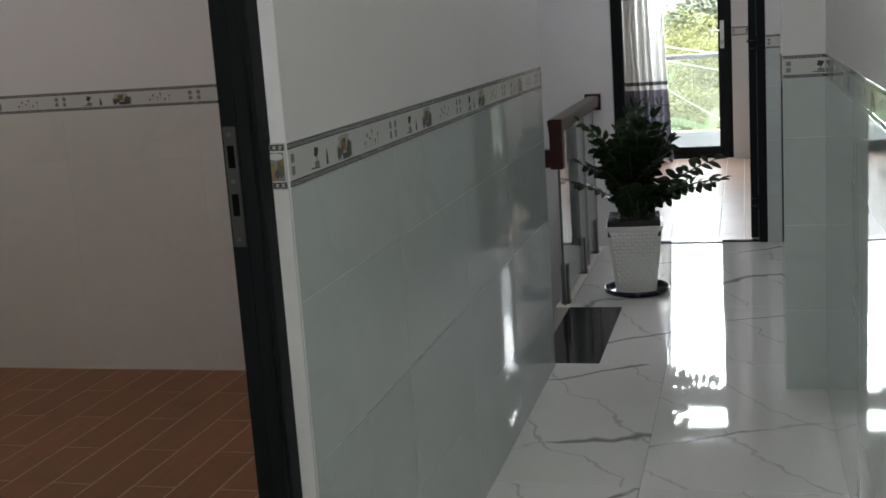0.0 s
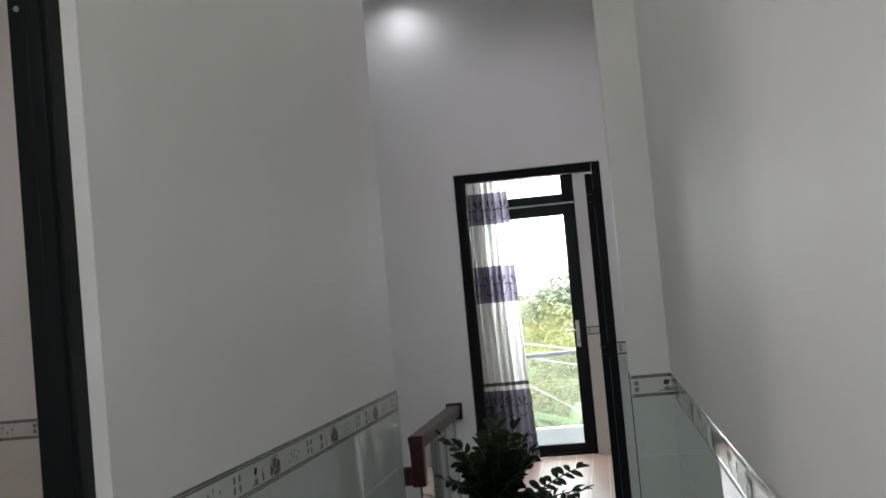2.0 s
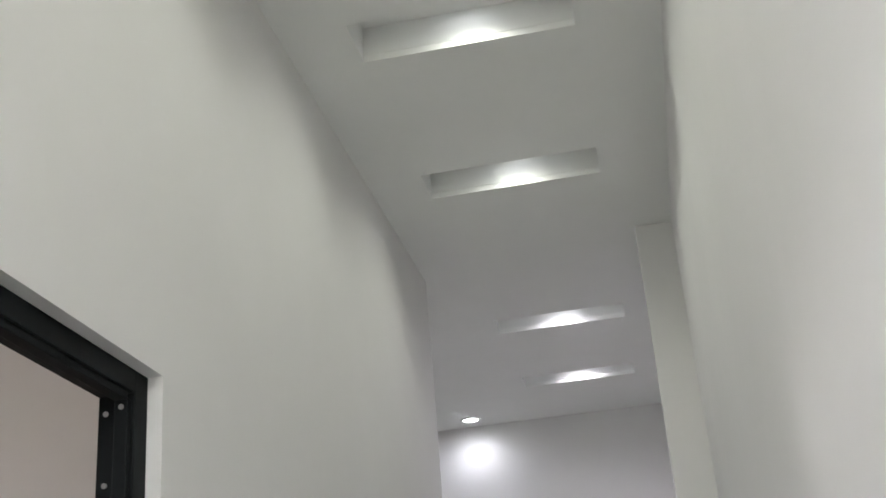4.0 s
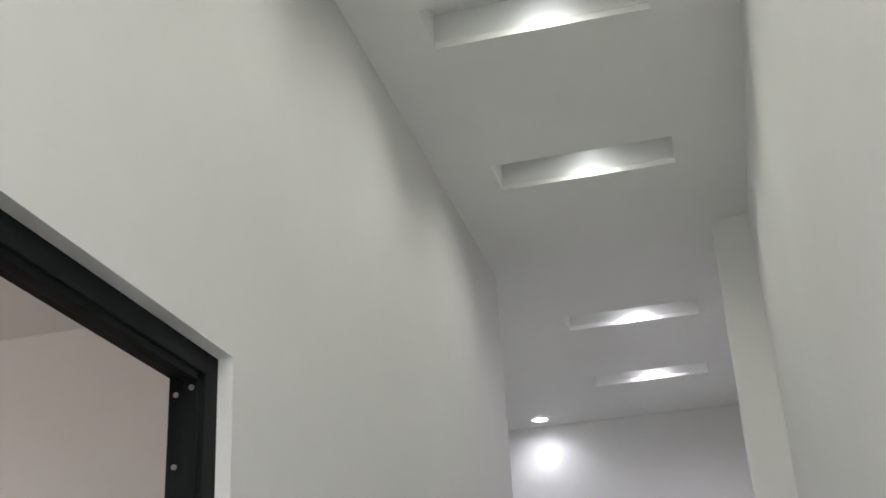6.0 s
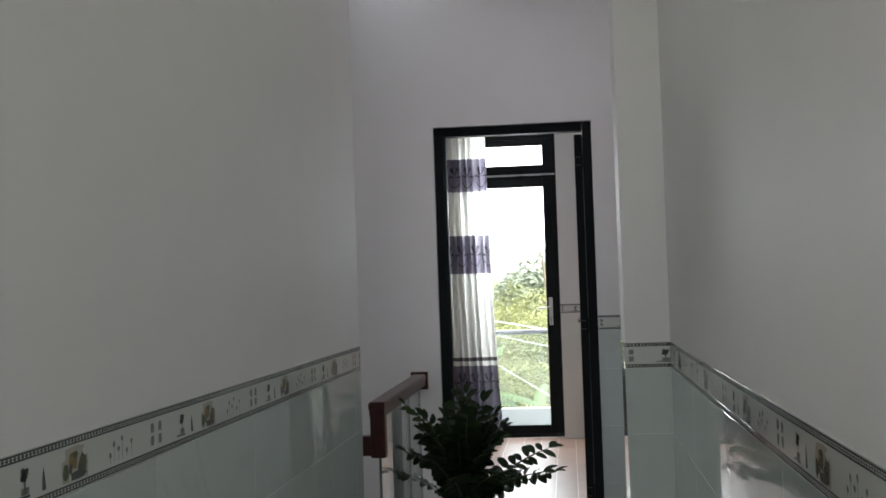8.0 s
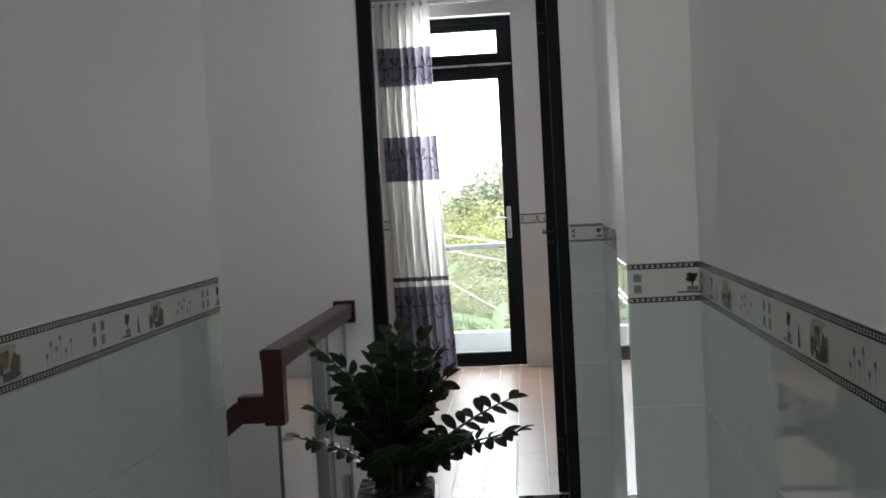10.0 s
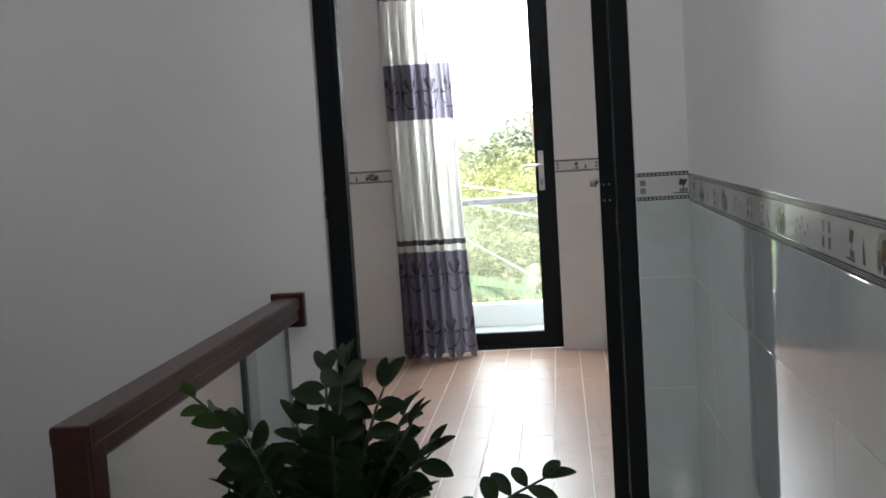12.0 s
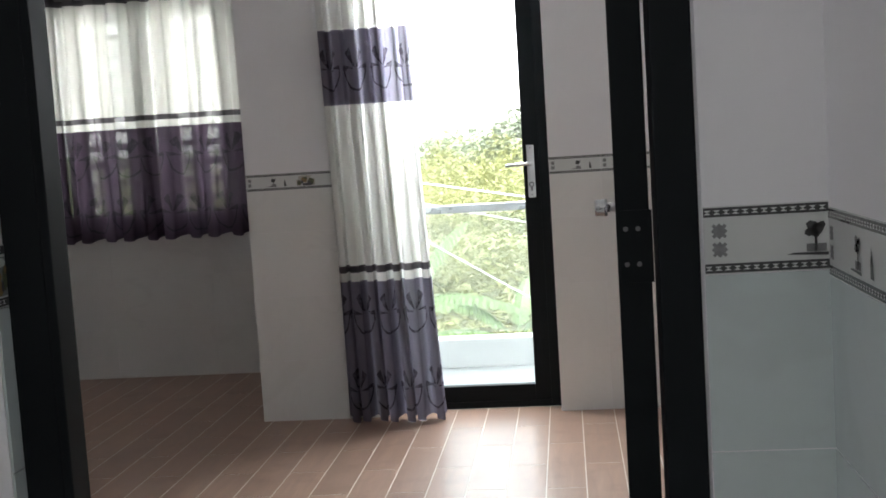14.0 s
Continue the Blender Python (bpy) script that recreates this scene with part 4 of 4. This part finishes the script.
def tree(x, y, top, spread, seed, leaf, material, clumps, per, label):
    rnd = random.Random(seed)
    t = base("tree", x, y, GZ, label, "tree", "trees beyond the balcony")
    hgt = top - GZ
    bm = bmesh.new()
    trunk = [Vector((0.15 * math.sin(2.2 * k + seed), 0.15 * math.cos(1.7 * k + seed), hgt * 0.62 * k / 5 - 0.1)) for k in range(6)]
    tube(bm, trunk, 0.035 * hgt, 9, taper=0.5)
    ends = []
    for k in range(clumps):
        a = 2 * math.pi * (k * 0.618)
        rr = spread * math.sqrt((k + 0.6) / clumps)
        zz = hgt * (0.88 - 0.42 * (rr / spread) ** 2 + rnd.uniform(-0.10, 0.07))
        e = Vector((rr * math.cos(a), rr * math.sin(a), zz))
        b0 = trunk[rnd.randint(2, 5)]
        tube(bm, [b0, b0.lerp(e, 0.55) + Vector((0, 0, 0.08 * hgt)), e], 0.012 * hgt, 6, taper=0.3)
        ends.append(e)
    part("trunk", bm, BARK, t, smooth=True)
    bm = bmesh.new()
    for e in ends:
        leaf_cloud(bm, rnd, e, (spread * 0.42, spread * 0.42, spread * 0.24), per, leaf)
    part("crown", bm, material, t, "uneven leafy crown")


TREES = ((-3.6, 24, 0.9, 3.2), (0.4, 26, 0.8, 3.4), (-7.5, 28, 1.0, 3.4), (-1.6, 20, 0.2, 2.6), (2.6, 22, 0.5, 2.8), (-4.6, 18.5, -0.4, 2.2),
         (1.4, 17.5, -1.0, 2.0), (-1.4, 31, 1.1, 3.8), (4.5, 30, 1.0, 3.8), (-5.0, 34, 1.2, 3.8))
for k, (x, y, top, sp) in enumerate(TREES):
    tree(x, y, top - 0.35, sp, k + 3, 0.062, TREE_LEAF, 26, 1250, "broad yellow-green tree beyond the balcony")
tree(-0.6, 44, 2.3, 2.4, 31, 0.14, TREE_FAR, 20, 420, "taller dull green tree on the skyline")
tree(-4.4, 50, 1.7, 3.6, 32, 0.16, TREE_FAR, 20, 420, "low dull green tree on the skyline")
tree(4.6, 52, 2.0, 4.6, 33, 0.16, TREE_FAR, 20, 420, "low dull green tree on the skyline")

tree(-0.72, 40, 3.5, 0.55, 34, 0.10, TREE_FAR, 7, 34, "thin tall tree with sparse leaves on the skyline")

# undergrowth between the trees
bm = bmesh.new()
rnd = random.Random(5)
for k in range(130):
    yy = rnd.uniform(13.8, 34)
    xx = rnd.uniform(-0.30 * yy - 1, 0.16 * yy + 1)
    leaf_cloud(bm, rnd, Vector((xx, yy, GZ + 0.55 + 0.02 * yy)), (1.1, 1.1, 0.75), 620, 0.055)
solid("undergrowth", bm, TREE_LEAF, "dense bright green undergrowth below the balcony", "undergrowth", kind="stuff")


def banana(x, y, z, leaves):
    """leaves: (bearing, length, half width, rise, droop) of each arching blade."""
    t = base("banana_plant", x, y, GZ, "banana plant with long arching pale green leaves", "banana plant", "banana plants below the balcony")
    h = z - GZ
    bm = bmesh.new()
    tube(bm, [(0, 0, -0.1), (0.03, 0, h * 0.5), (0, 0.02, h - 0.25), (0, 0, h)], 0.09, 10, taper=0.25)
    part("trunk", bm, BANANA, t, "green sheathed trunk", smooth=True)
    for bearing, length, W, rise, droop in leaves:
        a = radians(bearing)
        d = Vector((math.cos(a), math.sin(a), 0))
        s = Vector((-math.sin(a), math.cos(a), 0))
        stalk = bmesh.new()
        bm = bmesh.new()
        prev, spine = None, []
        n = 44
        for i in range(n + 1):
            u = i / n
            c = Vector((0, 0, h - 0.05)) + d * (length * (0.35 * u + 0.65 * u * u)) + Vector((0, 0, rise * 2.0 * u - droop * u * u * u))
            spine.append(c)
            v = max(0.0, (u - 0.22) / 0.78)
            w = W * min(1.0, 5.5 * v) * math.sqrt(max(0.0, 1 - v ** 4)) + 0.004
            rib = 0.010 if i % 2 else -0.006
            tear = 0.80 if i % 7 == 3 else 1.0
            side = [c + s * k * w * tear * 0.74 + Vector((0, 0, -0.62 * w * tear + rib)) for k in (1, -1)]
            half = [c + s * k * w * 0.42 + Vector((0, 0, -0.22 * w + rib * 0.8)) for k in (1, -1)]
            cur = [bm.verts.new(q) for q in (side[0], half[0], c, half[1], side[1])]
            if prev:
                for k in range(4):
                    bm.faces.new((prev[k], prev[k + 1], cur[k + 1], cur[k]))
            prev = cur
        leaf = part("leaf", bm, BANANA, t)
        tube(stalk, spine[::4], 0.012, 6, taper=0.2)
        part("midrib", stalk, BANANA, leaf, smooth=True)


banana(-0.50, 14.2, -0.35, ((182, 0.85, 0.125, 0.42, 0.50), (10, 0.75, 0.10, 0.26, 0.42), (196, 0.95, 0.13, 0.24, 0.36), (335, 0.55, 0.09, 0.36, 0.62), (80, 0.7, 0.10, 0.42, 0.35), (262, 0.55, 0.09, 0.22, 0.42)))
banana(-1.32, 14.3, 0.0, ((22, 0.50, 0.17, 0.40, 0.14), (-12, 0.95, 0.12, 0.16, 0.36), (160, 0.9, 0.11, 0.35, 0.4), (95, 0.6, 0.11, 0.45, 0.3), (230, 0.6, 0.10, 0.2, 0.4)))
banana(0.55, 15.6, -0.55, ((175, 1.0, 0.13, 0.40, 0.55), (20, 0.9, 0.12, 0.3, 0.5), (100, 0.8, 0.1, 0.4, 0.4), (215, 0.8, 0.11, 0.35, 0.55), (300, 0.7, 0.1, 0.3, 0.5)))


def cable(p, q, sag):
    p, q = Vector(p), Vector(q)
    pts = [p.lerp(q, k / 16) - Vector((0, 0, sag * 4 * (k / 16) * (1 - k / 16))) for k in range(17)]
    bm = bmesh.new()
    tube(bm, pts, 0.007, 6)
    solid("overhead_cable", bm, WIRE, "thin grey overhead cable crossing beyond the balcony", "cable", "overhead cables", smooth=True)


# two points on each cable in the opening of the balcony door, drawn out to both sides
for (xa, za), (xb, zb), y in (((-1.09, 0.99), (-0.40, 0.855), 13.5), ((-0.975, 0.53), (-0.33, 0.12), 13.4), ((-0.82, 0.77), (-0.33, 0.65), 13.6), ((-1.0, 2.05), (-0.2, 1.98), 16.5), ((-1.0, 1.80), (-0.2, 1.84), 16.5)):
    k = (zb - za) / (xb - xa)
    cable((-6, y - 0.4, za + k * (-6 - xa)), (5, y + 0.5, za + k * (5 - xa)), 0.02)


# ---- tiles: pieces of walls and floors ----
def border_mesh(length):
    """One printed border tile, face towards -y, from x = 0 to length, z from 0 to its height."""
    hb = B1 - B0
    bm = bmesh.new()
    box(bm, 0.0008, length - 0.0008, 0, 0.009, 0.0002, hb - 0.0002, 0, 0.0003)
    e = -0.0006

    def flat(x0, x1, z0, z1, mi):
        x0, x1 = max(x0, 0.001), min(x1, length - 0.001)
        if x1 - x0 > 0.001:
            box(bm, x0, x1, e, 0.0005, z0, z1, mi)

    def poly(pts, mi):
        if max(p[0] for p in pts) > length - 0.001:
            return
        bm.faces.new([bm.verts.new((x, e - 0.0003, z)) for x, z in pts]).material_index = mi
    for z0 in (0.0015, hb - 0.0120):
        flat(0, length, z0, z0 + 0.0105, 1)
        for k in range(int(length / 0.0105)):
            c, zc = (k + 0.5) * 0.0105, z0 + 0.00525
            poly([(c - 0.0042, zc + 0.0024), (c, zc), (c + 0.0042, zc + 0.0024)], 0)
            poly([(c - 0.0042, zc - 0.0024), (c + 0.0042, zc - 0.0024), (c, zc)], 0)

    def diamond(cx, cz, r):
        poly([(cx - r, cz), (cx, cz - r), (cx + r, cz), (cx, cz + r)], 2)
        for dx, dz in ((r, r), (-r, r), (r, -r), (-r, -r)):
            q = r * 0.3
            poly([(cx + dx * 0.62 - q, cz + dz * 0.62), (cx + dx * 0.62, cz + dz * 0.62 - q), (cx + dx * 0.62 + q, cz + dz * 0.62), (cx + dx * 0.62, cz + dz * 0.62 + q)], 2)
    for cx in ((0.018, length - 0.018) if length > 0.5 else (0.018,) if length > 0.06 else ()):
        for cz in (0.028, 0.049):
            diamond(cx, cz, 0.0092)

    def blob(cx, cz, rx, rz, mi, n=7, seed=0):
        rr = random.Random(seed)
        poly([(cx + rx * math.cos(2 * math.pi * k / n) * rr.uniform(0.7, 1.15), cz + rz * math.sin(2 * math.pi * k / n) * rr.uniform(0.7, 1.15)) for k in range(n)], mi)
    # a tree and its terrace, a sail
    o = 0.0 if length > 0.2 else length - 0.146
    if length > 0.06:
        poly([(o + 0.098, 0.0185), (o + 0.144, 0.0165), (o + 0.144, 0.0200), (o + 0.106, 0.0205)], 1)
        for cx, cz, r in ((0.126, 0.050, 0.007), (0.133, 0.046, 0.007), (0.124, 0.043, 0.006), (0.137, 0.051, 0.0045), (0.130, 0.041, 0.005)):
            blob(o + cx, cz, r, r, 1, 7, int(cx * 999))
        poly([(o + 0.129, 0.021), (o + 0.132, 0.021), (o + 0.132, 0.044), (o + 0.129, 0.044)], 1)
        poly([(o + 0.120, 0.021), (o + 0.142, 0.021), (o + 0.142, 0.030), (o + 0.120, 0.030)], 2)
        poly([(o + 0.178, 0.018), (o + 0.190, 0.018), (o + 0.187, 0.034), (o + 0.183, 0.050), (o + 0.179, 0.034)], 1)
    else:  # narrow cut piece: a corner of the painted view
        w = length
        poly([(0.003, 0.014), (w - 0.003, 0.014), (w - 0.003, 0.062), (0.003, 0.062)], 2)
        for i, (ux, cz, rx, rz, mi) in enumerate(((0.5, 0.055, 0.40, 0.006, 0), (0.32, 0.024, 0.24, 0.010, 3), (0.30, 0.038, 0.20, 0.006, 3), (0.72, 0.034, 0.20, 0.015, 4), (0.52, 0.026, 0.12, 0.008, 1), (0.80, 0.046, 0.12, 0.005, 3))):
            bm.faces.new([bm.verts.new((w * (ux + rx * math.cos(2 * math.pi * k / 8)), e - 0.0005 - 0.0001 * i, cz + rz * math.sin(2 * math.pi * k / 8))) for k in range(8)]).material_index = mi
    # the painted view: a house among trees
    poly([(0.240, 0.015), (0.322, 0.014), (0.325, 0.040), (0.310, 0.060), (0.285, 0.063), (0.250, 0.060), (0.236, 0.040)], 5)
    for i, (cx, cz, rx, rz, mi) in enumerate(((0.250, 0.030, 0.012, 0.014, 4), (0.275, 0.042, 0.016, 0.015, 3), (0.305, 0.034, 0.015, 0.018, 4), (0.285, 0.021, 0.034, 0.0065, 1), (0.264, 0.030, 0.007, 0.012, 1), (0.296, 0.030, 0.009, 0.008, 1), (0.280, 0.050, 0.010, 0.006, 4), (0.262, 0.020, 0.004, 0.006, 0), (0.312, 0.052, 0.010, 0.007, 0), (0.242, 0.052, 0.006, 0.008, 0))):
        if max(cx + rx * 1.2, 0) < length - 0.001:
            rr = random.Random(i + 3)
            bm.faces.new([bm.verts.new((cx + rx * math.cos(2 * math.pi * k / 8) * rr.uniform(0.7, 1.1), e - 0.0005 - 0.0001 * i, cz + rz * math.sin(2 * math.pi * k / 8) * rr.uniform(0.7, 1.1))) for k in range(8)]).material_index = mi
    # pale flower sprigs
    for i, (cx, cz) in enumerate(((0.405, 0.030), (0.420, 0.045), (0.438, 0.036), (0.452, 0.050), (0.470, 0.030), (0.490, 0.042))):
        blob(cx, cz, 0.006, 0.005, 2, 6, i + 40)
        poly([(cx - 0.0008, 0.018), (cx + 0.0008, 0.018), (cx + 0.0008, cz), (cx - 0.0008, cz)], 2)
    me = mesh_from("border_tile", bm)
    put_mats(me, [PRINT_BASE, PRINT_DARK, PRINT_GREY, PRINT_OCHRE, PRINT_GREEN, PRINT_PALE])
    return me


BORDERS, TILES = {}, {}


def tile_mesh(w, h, t, mat, key):
    k = (round(w, 3), round(h, 3), key)
    if k not in TILES:
        bm = bmesh.new()
        g, c = 0.0009 if key == "c" else 0.0004, 0.00025
        q0 = [(g, t, g), (w - g, t, g), (w - g, t, h - g), (g, t, h - g)]
        q1 = [(g, c, g), (w - g, c, g), (w - g, c, h - g), (g, c, h - g)]
        q2 = [(g + c, 0, g + c), (w - g - c, 0, g + c), (w - g - c, 0, h - g - c), (g + c, 0, h - g - c)]
        v = [bm.verts.new(p) for p in q0 + q1 + q2]
        for r in (0, 4):
            for i in range(4):
                j = (i + 1) % 4
                bm.faces.new((v[r + i], v[r + j], v[r + 4 + j], v[r + 4 + i]))
        bm.faces.new(v[8:12])
        me = mesh_from("tile", bm)
        me.materials.append(mat)
        TILES[k] = me
    return TILES[k]


T, PROUD = 0.009, 0.0012


def dado(owner, start_pt, angle, length, first, mat, key, rows=(0.0, 0.285, 0.585, 0.885, B0), band=True, up=0.0):
    """Tiles along a wall from start_pt at an angle (degrees, the run's direction; faces look to the run's right side).
    first: where the first joint stands, along the run."""
    joints = [0.0]
    s = first % 0.6
    while s < length - 0.004:
        if s > 0.004:
            joints.append(s)
        s += 0.6
    joints.append(length)
    m0 = pose(start_pt[0], start_pt[1], 0, 0, 0, angle) @ pose(0, -PROUD, 0)
    inv = owner.matrix_basis.inverted()
    for a, b in zip(joints, joints[1:]):
        for z0, z1 in zip(rows, (*rows[1:-1], rows[-1] + up)):
            ob = new("tile", tile_mesh(b - a, z1 - z0, T, mat, key))
            ob.parent = owner
            ob.matrix_basis = inv @ m0 @ pose(a, -T, z0)
        if band:
            w = round(b - a, 3)
            if w not in BORDERS:
                BORDERS[w] = border_mesh(w)
            ob = new("border_tile", BORDERS[w])
            ob.parent = owner
            ob.matrix_basis = inv @ m0 @ pose(a, -T, B0 + up)


# corridor, left wall: face at LX looks towards +x; the run goes towards +y
dado(wall_left, (LX - T, 1.80), 90, 2.51, 0.0, TILE_WALL, "c")
dado(wall_left, (LX - T, BACK), 90, 0.9 - BACK, (0.9 - BACK) % 0.6, TILE_WALL, "c")
# reveal at the side door
dado(wall_left, (LX - 0.034, 1.80 + T - 0.006), 0, 0.034, 0.0, RISER, "w", rows=(0.0, B0))
# right wall: face looks towards -x; the run goes towards -y
dado(wall_right, (RX + T, EY), -90, EY - 4.293, (EY - 0.31) % 0.6, TILE_WALL, "c")
dado(wall_right, (RX_NEAR + T, 4.063), -90, 4.063 - BACK, (4.063 - 1.65) % 0.6, TILE_WALL, "c")
dado(column, (0.102, 4.063 + T), 0, RX_NEAR - 0.102, 0.0, TILE_WALL, "c")
dado(column, (0.102 + T, 4.293), -90, 0.23, 0.0, TILE_WALL, "c")
# end wall right of the door
dado(wall_end, (DX1, EY + T), 0, RX - DX1, 0.0, TILE_WALL, "c", up=0.007)
# tiled reveals of the bedroom door
dado(wall_end, (DX0 - T + 0.002, EY + 0.002), 90, 0.03, 0.0, TILE_WALL, "c", up=0.007)
# bedroom outer wall, in a satin glaze
dado(wall_far, (-1.525, FY + T), 0, 0.547, 0.0, TILE_ROOM, "r", up=-0.004)
dado(wall_far, (-0.135, FY + T), 0, 1.2, -0.37, TILE_ROOM, "r", up=-0.004)
dado(wall_far, (-1.525 + T, 11.75), -90, 1.19, 0.0, TILE_ROOM, "r", up=-0.004)
dado(wall_window, (-3.3, 11.76 + T), 0, 1.775, 0.0, TILE_ROOM, "r", rows=(0.0, 0.285, 0.585, 0.885), band=False)
# side room
dado(wall_stair, (-4.525, 4.215 + T), 0, 3.64, 0.0, TILE_ROOM, "r", up=0.01)

# floor tiles
FLOOR_TILES = {}


def floor_piece(owner, x0, x1, y0, y1, t, mat, name, key):
    k = (round(x1 - x0, 3), round(y1 - y0, 3), key)
    if k not in FLOOR_TILES:
        w, h, g, c = x1 - x0, y1 - y0, 0.0005, 0.0006
        if key in "pq":
            g, c = 0.0019, 0.0004
        bm = bmesh.new()
        q0 = [(g, g, -t), (w - g, g, -t), (w - g, h - g, -t), (g, h - g, -t)]
        q1 = [(a, b, -c) for a, b, _ in q0]
        q2 = [(g + c, g + c, 0), (w - g - c, g + c, 0), (w - g - c, h - g - c, 0), (g + c, h - g - c, 0)]
        v = [bm.verts.new(p) for p in q0 + q1 + q2]
        for r in (0, 4):
            for i in range(4):
                j = (i + 1) % 4
                bm.faces.new((v[r + i], v[r + j], v[r + 4 + j], v[r + 4 + i]))
        bm.faces.new(v[8:12])
        me = mesh_from(name, bm)
        me.materials.append(mat)
        FLOOR_TILES[k] = me
    ob = new(name, FLOOR_TILES[k])
    ob.parent = owner
    ob.matrix_basis = pose(x0, y0, 0)


ys = [BACK, -0.453, 0.747, 1.947, 3.147, 4.347, 5.24, 6.44, EY + 0.06]
for a, b in zip(ys, ys[1:]):
    black = abs(a - 4.347) < 0.01
    left = -0.59 if black else LX - 0.080
    floor_piece(floor, left, -0.33, a, b, 0.011, TILE_FLOOR, "tile", "m")
    floor_piece(floor, -0.33, RX_NEAR if b < 4.5 else RX, a, b, 0.011, TILE_FLOOR, "tile", "m")
    if black:
        floor_piece(floor, LX - 0.080, -0.59, a, b, 0.011, GRANITE, "granite_slab", "g")


def planks(owner, x0, x1, y0, y1, edge, joint, mat, key):
    """Half-bond plank tiles of 0.144 x 0.6: a long joint at x = edge, the plank to its right ends at y = joint."""
    w, ln = 0.144, 0.6
    for i in range(math.floor((x0 - edge) / w), math.ceil((x1 - edge) / w)):
        xa, xe = max(edge + i * w, x0), min(edge + (i + 1) * w, x1)
        if xe - xa < 0.012:
            continue
        shift = joint + (0.0 if i % 2 == 0 else 0.3)
        for j in range(math.floor((y0 - shift) / ln), math.ceil((y1 - shift) / ln)):
            a, b = max(shift + j * ln, y0), min(shift + (j + 1) * ln, y1)
            if b - a > 0.012:
                floor_piece(owner, round(xa, 3), round(xe, 3), round(a, 3), round(b, 3), 0.0019, mat, "plank", key)


planks(floor_room, -1.34, 1.12, EY + 0.06, FY + 0.1, -0.332, 9.105, PLANK, "p")
planks(floor_room, -3.212, -1.34, EY + 0.06, 11.75, -0.332, 9.105, PLANK, "p")
planks(floor_side, -3.745, LX - 0.083, 1.2, 4.206, -1.873, 3.02, PLANK_SIDE, "q")
